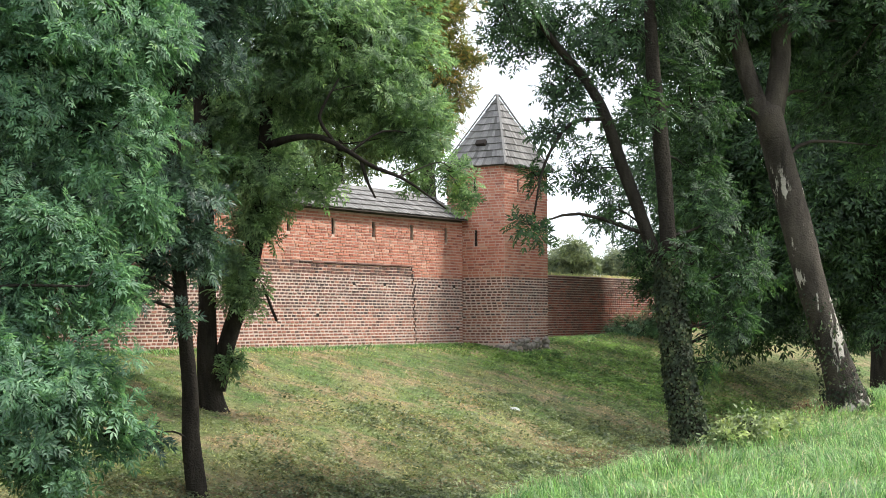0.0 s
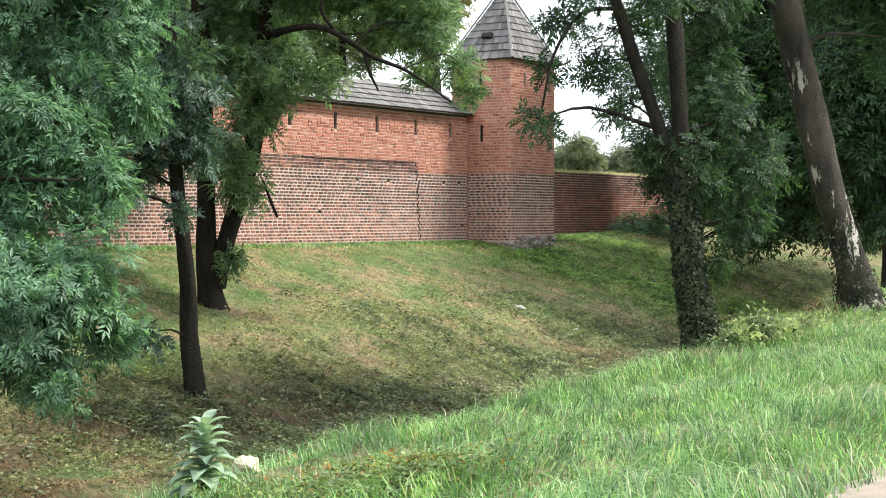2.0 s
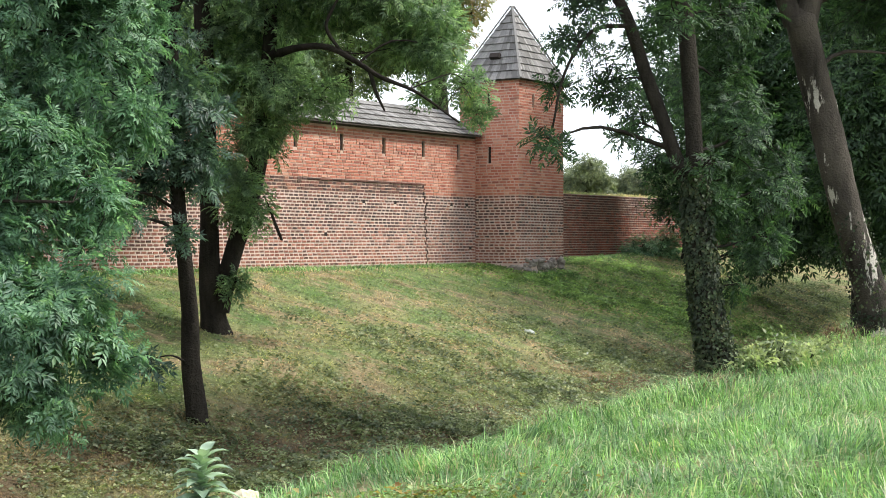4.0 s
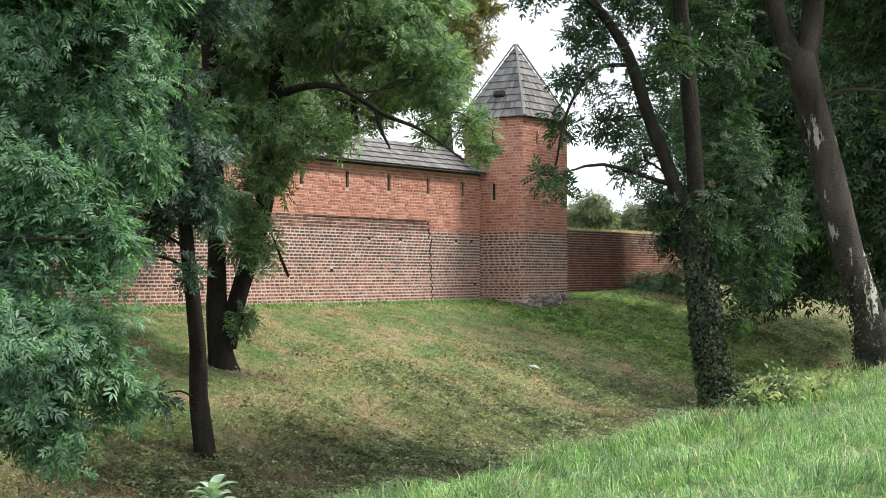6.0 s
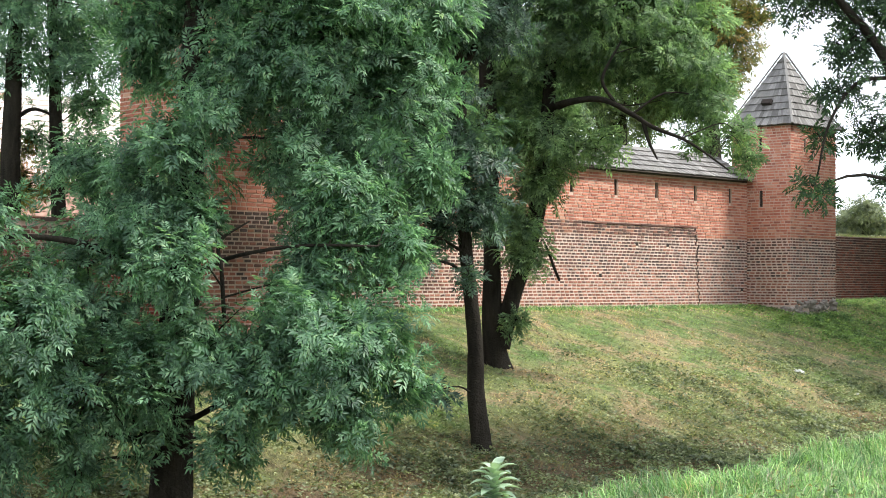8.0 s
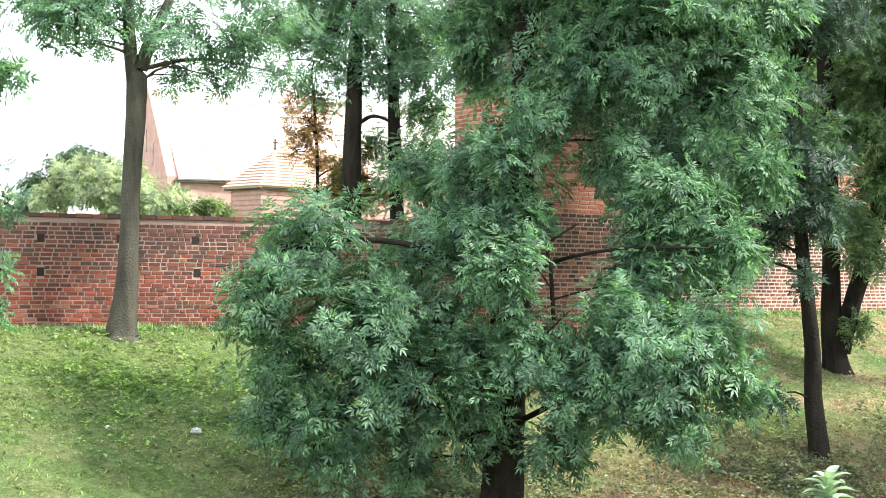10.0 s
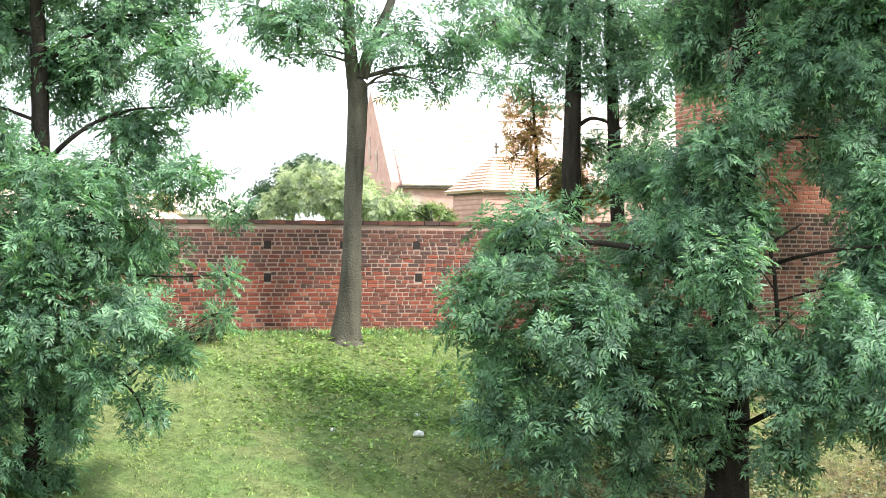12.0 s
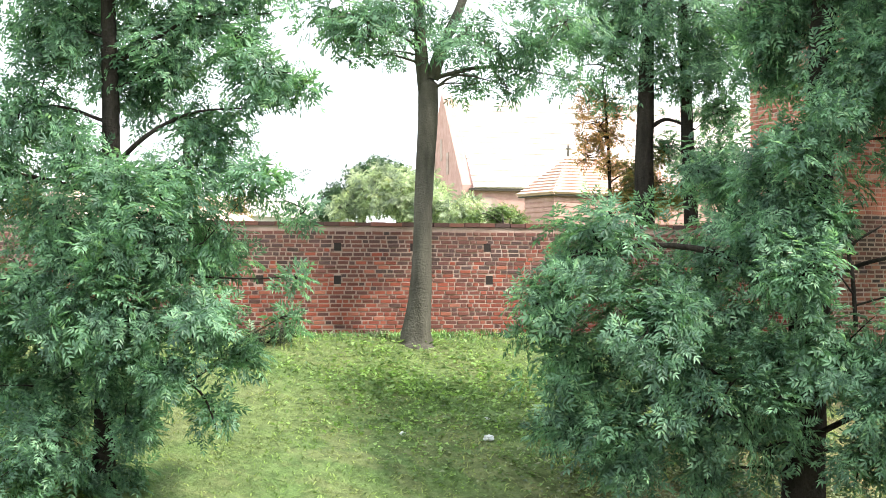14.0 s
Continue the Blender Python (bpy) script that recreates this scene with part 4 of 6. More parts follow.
# High and rear masses are added to shade the main wall's left end.
TWIN_MASSES = [(-3.57, 32.53, 7.44, 1.31), (-2.16, 32.64, 7.69, 1.49), (-1.11, 32.87, 6.77, 1.09), (-1.96, 33.18, 6.57, 0.66), (-0.39, 32.54, 5.64, 0.74), (0.2, 33.28, 5.01, 0.45), (-2.71, 33.58, 4.68, 0.48), (-3.82, 33.65, 4.81, 0.66), (-4.38, 33.28, 6.11, 1.02), (-1.0, 33.51, 8.09, 1.07), (-2.6, 32.16, 8.66, 1.31), (-4.19, 32.83, 2.37, 0.57), (-4.68, 33.75, 2.99, 0.48), (-3.91, 33.44, 3.95, 0.43), (-2.92, 33.1, 6.69, 0.96), (0.44, 33.65, 4.43, 0.26), (-0.64, 33.19, 4.76, 0.31), (-5.12, 33.45, 5.04, 0.72), (-4.44, 32.91, 0.95, 0.31), (-0.99, 32.84, 5.68, 0.43), (-5.47, 33.24, 9.03, 1.33), (-4.08, 32.79, 9.41, 1.33), (-6.12, 33.5, 7.98, 0.98), (-6.05, 34.59, 6.42, 0.74), (-4.6, 36.6, 5.9, 1.1), (-4.2, 37.2, 7.3, 1.3), (-5.8, 35.9, 6.4, 1.2), (-6.4, 35.0, 5.4, 0.9), (-3.9, 32.5, 3.9, 0.5), (-4.5, 32.4, 3.3, 0.42), (-3.6, 32.4, 4.8, 0.6), (-4.4, 32.3, 4.9, 0.55), (-4.1, 32.5, 3.0, 0.35)]
IVY_TRUNK = [(4.24, 26.45, -0.44, 0.335), (4.15, 26.44, -0.06, 0.263), (3.99, 26.4, 0.7, 0.223), (3.9, 26.36, 1.46, 0.207), (3.83, 26.33, 2.22, 0.199), (3.78, 26.3, 2.79, 0.192)]
IVY_LIMBS = [[(3.74, 26.31, 2.69, 0.156), (3.52, 26.29, 2.98, 0.124), (3.29, 26.26, 3.64, 0.117), (3.01, 26.23, 4.4, 0.109), (2.72, 26.19, 5.26, 0.093), (2.39, 26.16, 5.83, 0.078), (1.91, 25.94, 6.36, 0.062), (1.48, 25.81, 7.0, 0.038), (1.24, 25.67, 7.82, 0.023)], [(3.82, 26.31, 2.69, 0.156), (3.76, 26.27, 3.54, 0.141), (3.67, 26.21, 4.78, 0.132), (3.56, 26.16, 5.92, 0.117), (3.49, 26.1, 7.15, 0.093), (3.45, 26.03, 8.57, 0.047)], [(2.77, 26.19, 5.16, 0.039), (2.13, 25.9, 5.03, 0.031), (1.69, 25.73, 4.36, 0.023), (1.5, 25.67, 3.51, 0.015)]]
IVY_MASSES = [(1.61, 26.42, 6.74, 0.68), (2.06, 26.08, 5.72, 0.53), (1.09, 25.56, 6.96, 0.57), (1.92, 26.2, 4.98, 0.4), (1.57, 26.08, 4.2, 0.3), (1.46, 25.51, 3.32, 0.3), (2.49, 26.78, 4.36, 0.45), (2.87, 26.71, 5.03, 0.45), (3.8, 28.5, 6.71, 1.12), (4.34, 27.68, 5.55, 0.81), (4.62, 27.41, 3.62, 0.9), (4.02, 26.81, 2.13, 0.39), (2.99, 26.78, 6.9, 0.99), (4.87, 26.75, 1.83, 0.44), (3.12, 27.27, 3.72, 0.33), (2.62, 26.25, 3.45, 0.25), (3.84, 26.52, 7.82, 1.08), (4.43, 28.01, 4.48, 0.71), (5.07, 27.21, 2.62, 0.69), (4.65, 27.48, 1.05, 0.23), (3.37, 25.34, 5.14, 0.37), (3.85, 25.93, 2.86, 0.28), (4.25, 26.45, 2.41, 0.38)]
LEAN_TRUNK = [(7.56, 29.42, 0.25, 0.399), (7.46, 29.41, 0.57, 0.33), (7.21, 29.37, 1.41, 0.295), (6.93, 29.33, 2.36, 0.277), (6.67, 29.28, 3.32, 0.269), (6.43, 29.24, 4.27, 0.26), (6.26, 29.2, 5.01, 0.269), (6.08, 29.17, 5.7, 0.287)]
LEAN_LIMBS = [[(6.0, 29.18, 5.59, 0.203), (5.73, 29.14, 6.28, 0.178), (5.56, 29.11, 6.91, 0.161), (5.37, 29.07, 7.76, 0.135), (5.16, 29.01, 9.03, 0.068)], [(6.19, 29.17, 5.64, 0.22), (6.32, 29.14, 6.38, 0.195), (6.34, 29.1, 7.12, 0.169), (6.27, 29.06, 8.07, 0.135), (6.22, 29.0, 9.45, 0.059)]]
LEAN_MASSES = [(6.09, 30.59, 7.96, 1.12), (7.7, 31.26, 7.86, 1.35), (8.16, 30.93, 6.21, 1.12), (8.39, 30.08, 7.51, 1.32), (6.63, 29.44, 9.02, 1.35), (4.86, 29.18, 8.32, 1.29), (8.69, 30.5, 5.14, 0.78), (5.0, 30.4, 7.48, 0.77), (7.6, 29.9, 8.69, 1.19), (6.63, 28.59, 7.44, 0.42)]
MID_TRUNK = [(-15.39, 22.51, 0.74, 0.297), (-15.39, 22.5, 0.96, 0.247), (-15.35, 22.51, 1.45, 0.208), (-15.3, 22.52, 2.24, 0.178), (-15.26, 22.52, 3.23, 0.168), (-15.2, 22.52, 4.42, 0.168), (-15.17, 22.52, 5.31, 0.168)]
MID_LIMBS = [[(-15.22, 22.49, 5.21, 0.129), (-15.26, 22.44, 5.8, 0.109), (-15.28, 22.4, 6.59, 0.099), (-15.3, 22.35, 7.98, 0.059), (-15.31, 22.31, 9.26, 0.03)], [(-15.12, 22.55, 5.41, 0.129), (-14.94, 22.65, 6.0, 0.109), (-14.71, 22.78, 6.59, 0.089), (-14.38, 22.97, 7.68, 0.049)], [(-15.02, 22.6, 5.8, 0.059), (-14.56, 22.89, 6.2, 0.04), (-13.99, 23.28, 5.71, 0.02)]]
MID_MASSES = [(-15.72, 21.46, 6.2, 0.74), (-16.44, 21.29, 6.54, 0.69), (-15.45, 21.92, 6.64, 0.74), (-14.29, 22.65, 6.04, 0.79), (-13.91, 22.96, 5.27, 0.3), (-14.81, 23.28, 5.37, 0.36), (-13.44, 23.13, 5.84, 0.59), (-12.9, 23.34, 6.31, 0.74), (-15.41, 22.9, 7.89, 1.05), (-16.82, 21.45, 7.6, 0.95), (-13.85, 24.02, 7.71, 1.1), (-16.07, 21.77, 5.78, 0.3), (-16.0, 22.53, 5.97, 0.25), (-13.17, 24.05, 5.44, 0.28)]
PAIR_TRUNK = [(-14.93, 30.54, 2.86, 0.208), (-14.91, 30.51, 4.2, 0.196), (-14.87, 30.49, 5.55, 0.183), (-14.83, 30.48, 7.01, 0.159), (-14.75, 30.47, 8.97, 0.11), (-14.73, 30.43, 11.05, 0.049)]
PAIR_LIMBS = [[(-14.06, 31.11, 2.73, 0.157), (-14.11, 31.03, 4.57, 0.146), (-14.15, 30.94, 6.52, 0.125), (-14.19, 30.85, 8.73, 0.083), (-14.22, 30.77, 10.68, 0.042)], [(-14.84, 30.53, 5.18, 0.051), (-14.49, 30.75, 5.4, 0.042), (-13.98, 31.09, 5.18, 0.021)]]
PAIR_MASSES = [(-15.68, 30.41, 6.7, 0.92), (-16.16, 30.0, 7.31, 0.67), (-14.47, 30.73, 6.28, 0.73), (-13.53, 30.67, 6.57, 0.86), (-14.08, 30.47, 7.68, 1.35), (-15.51, 30.63, 8.09, 1.1), (-13.69, 31.94, 5.61, 0.73), (-14.65, 31.38, 4.87, 0.49), (-13.49, 31.17, 4.43, 0.73), (-14.84, 30.66, 9.51, 1.96), (-13.09, 32.11, 7.58, 1.1)]
RUST_TRUNK = [(-16.0, 31.03, 2.76, 0.044), (-16.0, 30.98, 4.4, 0.038), (-16.05, 30.91, 5.66, 0.031), (-16.11, 30.84, 6.54, 0.019)]
RUST_LIMBS = []
RUST_MASSES = [(-16.23, 30.94, 5.42, 0.45), (-16.52, 30.93, 5.05, 0.3), (-15.87, 31.05, 5.78, 0.38), (-16.09, 31.07, 4.53, 0.43), (-15.63, 31.41, 4.03, 0.43), (-15.06, 31.39, 4.13, 0.35), (-16.3, 30.6, 5.9, 0.4), (-15.9, 30.8, 5.1, 0.42), (-16.45, 30.7, 4.65, 0.32)]
SIDE_TRUNK = [(-15.22, 14.89, -1.2, 0.189), (-15.23, 14.87, -0.68, 0.159), (-15.21, 14.86, -0.15, 0.151), (-15.16, 14.86, 1.06, 0.144), (-15.13, 14.84, 2.42, 0.136), (-15.1, 14.82, 3.7, 0.128), (-15.1, 14.79, 4.84, 0.113), (-15.11, 14.75, 6.05, 0.083), (-15.11, 14.71, 7.4, 0.038)]
SIDE_LIMBS = [[(-15.11, 14.83, 3.33, 0.041), (-14.55, 14.94, 3.76, 0.031), (-13.98, 15.19, 4.05, 0.018), (-13.23, 15.56, 4.11, 0.009)], [(-15.1, 14.79, 4.69, 0.036), (-14.49, 15.18, 5.14, 0.027), (-14.11, 15.43, 5.37, 0.018), (-13.29, 15.97, 5.41, 0.009)], [(-15.14, 14.85, 1.82, 0.041), (-14.3, 14.8, 2.04, 0.027), (-13.61, 15.01, 2.33, 0.013)], [(-15.17, 14.86, 0.76, 0.041), (-14.38, 14.78, 0.78, 0.027), (-13.69, 15.01, 0.43, 0.018), (-13.42, 15.08, -0.07, 0.009)], [(-15.14, 14.85, 1.97, 0.036), (-15.36, 14.22, 1.81, 0.027), (-15.77, 13.73, 1.52, 0.013)]]
SIDE_MASSES = [(-15.94, 14.72, 5.36, 0.83), (-14.55, 15.69, 5.21, 0.72), (-13.09, 15.62, 4.48, 0.45), (-15.08, 15.37, 4.6, 0.64), (-16.37, 14.52, 4.21, 0.72), (-14.05, 15.71, 3.8, 0.6), (-13.15, 15.58, 3.22, 0.39), (-15.67, 14.6, 2.65, 0.78), (-14.04, 14.63, 2.62, 0.82), (-13.87, 15.64, 2.27, 0.41), (-15.8, 14.14, 1.66, 0.74), (-14.42, 14.21, 1.38, 0.77), (-13.58, 14.77, 1.45, 0.59), (-13.35, 15.5, 0.86, 0.31), (-13.6, 15.28, 0.09, 0.31), (-14.69, 15.01, 0.39, 0.44), (-15.89, 14.43, 0.38, 0.74), (-15.42, 13.91, -0.45, 0.67), (-13.78, 14.47, 0.74, 0.44), (-13.1, 16.0, 1.37, 0.15), (-12.39, 15.36, 1.89, 0.12), (-15.11, 14.92, -0.75, 0.44), (-12.68, 15.93, 4.41, 0.23), (-15.4, 14.92, 6.34, 1.13), (-13.97, 15.83, 6.11, 0.83), (-13.18, 16.57, 2.82, 0.17), (-16.79, 13.85, 1.06, 0.91), (-17.02, 14.02, 3.35, 0.91), (-14.28, 13.97, 2.17, 0.43), (-14.64, 14.34, 0.65, 0.43), (-14.45, 14.22, 3.19, 0.44), (-15.17, 14.24, 1.3, 0.51), (-14.15, 14.75, 1.96, 0.43), (-14.41, 14.52, -0.08, 0.37), (-14.45, 15.25, 4.62, 0.34), (-13.36, 15.36, 4.99, 0.38), (-15.23, 14.18, 3.59, 0.42), (-14.52, 15.33, 3.26, 0.38)]
WOODA_TRUNK = [(7.94, 51.21, 0.44, 0.17), (7.99, 51.1, 3.11, 0.14), (8.26, 50.97, 5.78, 0.11), (8.7, 50.84, 8.44, 0.08), (8.96, 50.71, 11.11, 0.05)]
WOODA_LIMBS = []
WOODA_MASSES = [(9.51, 50.85, 7.42, 2.02), (9.96, 52.43, 4.57, 1.65), (8.47, 51.37, 6.18, 1.65), (9.96, 49.74, 2.26, 1.01), (8.7, 50.24, 10.11, 2.21), (11.21, 51.81, 9.79, 2.02), (9.14, 51.26, 1.37, 0.74), (10.3, 52.48, 1.16, 0.74), (8.79, 52.34, 3.43, 1.1)]
WOODB_TRUNK = [(12.3, 44.04, 0.21, 0.348), (12.28, 43.94, 2.45, 0.286), (12.26, 43.83, 4.68, 0.223), (12.24, 43.73, 6.91, 0.16), (12.22, 43.63, 9.15, 0.097)]
WOODB_LIMBS = []
# The last six masses, out of view, are added to shade the ground.
WOODB_MASSES = [(11.48, 42.55, 5.4, 1.74), (12.32, 44.03, 3.3, 1.42), (11.1, 43.38, 6.74, 1.58), (12.86, 44.52, 8.48, 2.06), (10.72, 43.28, 4.37, 1.42), (12.21, 43.16, 1.87, 0.79), (11.34, 43.57, 9.46, 1.9), (13.36, 44.9, 11.82, 2.22), (14.6, 43.6, 6.2, 1.8), (15.2, 42.2, 8.2, 2.0), (14.4, 41.6, 5.0, 1.4), (14.2, 42.0, 6.6, 1.7), (13.6, 41.0, 5.2, 1.3), (15.6, 40.8, 7.6, 1.9)]
WOODC_TRUNK = [(12.65, 50.01, 1.0, 0.198), (12.55, 49.92, 3.07, 0.162), (12.3, 49.82, 5.13, 0.127), (11.9, 49.72, 7.2, 0.091), (11.6, 49.63, 9.27, 0.055)]
WOODC_LIMBS = []
# The last three masses are unseen additions that shade the far slope.
WOODC_MASSES = [(10.82, 48.54, 6.45, 1.98), (11.17, 48.71, 4.18, 1.98), (10.79, 50.32, 2.26, 1.35), (12.25, 51.11, 2.27, 1.17), (9.83, 49.83, 5.68, 1.44), (11.41, 49.44, 9.06, 2.16), (12.78, 51.07, 1.35, 0.81), (11.84, 50.34, 11.76, 2.34), (16.6, 53.5, 6.2, 2.1), (17.5, 55.5, 7.0, 2.2), (16.0, 51.5, 5.4, 1.8)]
WOODD_TRUNK = [(11.8, 47.02, 0.78, 0.3), (11.82, 46.92, 2.92, 0.26), (11.88, 46.82, 5.05, 0.24), (11.96, 46.72, 7.18, 0.22), (12.05, 46.62, 9.32, 0.19)]
WOODD_LIMBS = []
WOODD_MASSES = [(11.77, 45.61, 3.19, 1.44), (13.1, 47.97, 5.0, 1.44), (11.05, 45.8, 7.35, 1.52), (12.28, 46.37, 1.88, 1.01), (13.41, 47.72, 7.4, 1.69), (11.73, 46.37, 9.62, 1.86)]
WOODE_TRUNK = [(8.46, 58.02, 1.11, 0.292), (8.49, 57.93, 2.93, 0.24), (8.52, 57.85, 4.75, 0.187), (8.56, 57.76, 6.58, 0.134), (8.59, 57.68, 8.4, 0.082)]
WOODE_LIMBS = []
WOODE_MASSES = [(8.6, 58.73, 4.91, 1.36), (8.83, 56.94, 2.76, 1.04), (9.69, 59.02, 3.64, 1.25), (8.13, 56.76, 7.27, 1.67), (9.96, 56.77, 5.21, 1.56), (7.63, 57.9, 3.19, 0.75), (7.16, 57.37, 4.63, 0.63), (9.76, 57.8, 8.41, 1.88)]
WOODF_TRUNK = [(12.95, 66.04, 0.77, 0.427), (12.95, 65.95, 2.61, 0.35), (12.96, 65.87, 4.44, 0.273), (12.97, 65.78, 6.28, 0.197), (12.98, 65.7, 8.12, 0.12)]
WOODF_LIMBS = []
WOODF_MASSES = [(13.19, 67.15, 2.92, 1.66), (14.76, 66.55, 3.39, 1.78), (11.74, 64.43, 3.34, 1.42), (15.91, 65.34, 3.59, 1.9), (17.98, 66.05, 3.36, 1.9), (13.43, 65.77, 5.74, 2.14), (11.41, 66.51, 4.6, 1.42), (16.99, 65.74, 6.2, 2.61), (19.0, 64.59, 4.48, 2.37)]
YELLOW_TRUNK = [(-0.53, 61.83, 5.11, 0.357), (-0.58, 61.74, 7.12, 0.293), (-0.63, 61.65, 9.12, 0.228), (-0.68, 61.55, 11.13, 0.164), (-0.73, 61.46, 13.13, 0.1)]
YELLOW_LIMBS = []
YELLOW_MASSES = [(-0.83, 60.69, 13.21, 1.56), (0.16, 62.58, 11.51, 0.94), (-0.38, 60.96, 14.6, 1.78), (0.51, 62.28, 12.6, 0.76), (-1.43, 62.98, 11.81, 1.34), (0.61, 61.96, 10.51, 0.58), (-0.3, 62.15, 9.63, 1.0), (-2.09, 61.95, 9.61, 1.34), (1.16, 60.94, 12.14, 0.45)]
BACK_TRUNK = [(-3.7, 55.84, 4.8, 0.282), (-3.7, 55.79, 5.9, 0.231), (-3.7, 55.74, 7.01, 0.18), (-3.69, 55.69, 8.12, 0.13), (-3.69, 55.63, 9.22, 0.079)]
BACK_LIMBS = []
BACK_MASSES = [(-2.95, 56.91, 8.36, 1.21), (-4.09, 55.62, 7.41, 0.91), (-1.71, 56.89, 8.76, 1.21), (-4.85, 55.1, 8.16, 1.21), (-6.23, 56.79, 8.15, 1.21), (-7.84, 56.56, 7.93, 1.21), (-9.19, 56.04, 7.87, 1.21), (-4.48, 55.41, 10.21, 1.61), (-2.62, 54.51, 10.26, 1.61)]
FARA_TRUNK = [(6.9, 84.94, 3.27, 0.275), (6.9, 84.93, 3.65, 0.226), (6.9, 84.91, 4.04, 0.176), (6.91, 84.89, 4.42, 0.127), (6.91, 84.87, 4.8, 0.077)]
FARA_LIMBS = []
FARA_MASSES = [(6.82, 85.66, 5.29, 1.04), (6.11, 84.46, 4.79, 0.79), (7.72, 85.35, 4.97, 0.79), (7.12, 83.73, 5.66, 0.61)]
FARB_TRUNK = [(10.79, 94.95, 3.44, 0.308), (10.79, 94.93, 3.87, 0.252), (10.79, 94.91, 4.29, 0.197), (10.79, 94.89, 4.72, 0.141), (10.79, 94.87, 5.15, 0.086)]
FARB_LIMBS = []
FARB_MASSES = [(10.48, 93.6, 5.37, 0.89), (11.69, 93.8, 5.1, 1.03), (10.04, 95.8, 5.11, 0.62), (9.33, 93.9, 5.12, 0.55), (12.66, 96.04, 5.87, 1.23)]
WILLOW_TRUNK = [(-27.33, 39.12, 3.3, 0.173), (-27.35, 39.1, 3.69, 0.142), (-27.36, 39.08, 4.07, 0.111), (-27.37, 39.06, 4.46, 0.079), (-27.39, 39.04, 4.85, 0.048)]
WILLOW_LIMBS = []
WILLOW_MASSES = [(-27.24, 38.68, 4.57, 0.79), (-28.32, 38.71, 4.52, 0.69), (-26.42, 39.15, 4.4, 0.76), (-28.95, 38.46, 4.21, 0.52), (-25.29, 38.98, 4.1, 0.59), (-27.57, 38.56, 5.04, 0.52), (-27.62, 40.45, 5.03, 0.55), (-24.94, 39.53, 3.91, 0.38), (-28.6, 38.79, 4.97, 0.45)]
DARK_TRUNK = [(-33.09, 44.9, 3.55, 0.181), (-33.09, 44.89, 4.06, 0.149), (-33.08, 44.88, 4.56, 0.116), (-33.07, 44.87, 5.06, 0.083), (-33.07, 44.86, 5.57, 0.051)]
DARK_LIMBS = []
DARK_MASSES = [(-32.76, 44.44, 5.57, 0.68), (-33.38, 43.95, 4.93, 0.64), (-31.56, 44.13, 5.71, 0.6), (-33.18, 43.09, 4.39, 0.44), (-33.52, 46.16, 6.03, 0.44), (-32.45, 46.43, 6.01, 0.32)]
BRIGHT_TRUNK = [(-21.63, 35.7, 3.11, 0.076), (-21.63, 35.69, 3.22, 0.062), (-21.63, 35.69, 3.34, 0.048), (-21.62, 35.69, 3.45, 0.035), (-21.62, 35.69, 3.56, 0.021)]
BRIGHT_LIMBS = []
BRIGHT_MASSES = [(-22.09, 36.45, 3.83, 0.3), (-22.36, 36.3, 3.68, 0.23), (-22.0, 37.06, 3.65, 0.23), (-21.71, 34.4, 3.55, 0.21)]
SCREEN_TRUNK = [(-35.56, 38.48, 3.41, 0.224), (-35.55, 38.46, 4.44, 0.184), (-35.53, 38.44, 5.47, 0.144), (-35.52, 38.42, 6.5, 0.103), (-35.51, 38.39, 7.53, 0.063)]
SCREEN_LIMBS = []
SCREEN_MASSES = [(-35.72, 38.64, 4.74, 0.75), (-36.78, 37.62, 4.91, 0.94), (-38.52, 36.76, 4.73, 0.94), (-40.93, 36.48, 4.6, 1.12), (-42.26, 34.96, 4.76, 1.12), (-35.07, 40.46, 4.61, 0.49)]

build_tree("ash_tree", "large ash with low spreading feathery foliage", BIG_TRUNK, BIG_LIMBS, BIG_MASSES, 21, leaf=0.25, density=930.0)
build_tree("ash_tree", "slim dark-stemmed ash on the moat slope", SLIM_TRUNK, SLIM_LIMBS, SLIM_MASSES, 22, leafmat=SHADED_LEAF, leaf=0.28)
build_tree("ash_tree", "forked ash with a long arching branch", TWIN_TRUNK, TWIN_LIMBS, TWIN_MASSES, 23, leafmat=SUNLIT_LEAF, leaf=0.28)
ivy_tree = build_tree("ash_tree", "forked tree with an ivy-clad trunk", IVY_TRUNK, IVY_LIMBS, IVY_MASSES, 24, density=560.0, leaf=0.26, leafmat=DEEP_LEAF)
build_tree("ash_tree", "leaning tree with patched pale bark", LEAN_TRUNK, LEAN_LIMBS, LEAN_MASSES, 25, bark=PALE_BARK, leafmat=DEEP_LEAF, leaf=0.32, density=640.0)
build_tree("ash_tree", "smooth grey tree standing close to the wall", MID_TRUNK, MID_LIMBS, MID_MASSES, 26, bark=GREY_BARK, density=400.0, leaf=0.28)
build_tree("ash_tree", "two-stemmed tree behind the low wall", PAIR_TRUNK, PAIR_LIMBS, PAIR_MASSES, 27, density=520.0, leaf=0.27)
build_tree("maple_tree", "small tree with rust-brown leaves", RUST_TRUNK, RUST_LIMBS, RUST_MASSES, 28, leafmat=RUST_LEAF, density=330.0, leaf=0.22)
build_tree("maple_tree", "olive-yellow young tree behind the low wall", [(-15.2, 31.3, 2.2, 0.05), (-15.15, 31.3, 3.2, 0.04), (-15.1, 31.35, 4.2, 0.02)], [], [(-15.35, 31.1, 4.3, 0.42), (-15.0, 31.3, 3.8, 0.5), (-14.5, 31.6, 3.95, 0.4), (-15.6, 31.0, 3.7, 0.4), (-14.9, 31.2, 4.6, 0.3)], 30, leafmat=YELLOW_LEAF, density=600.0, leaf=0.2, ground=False)
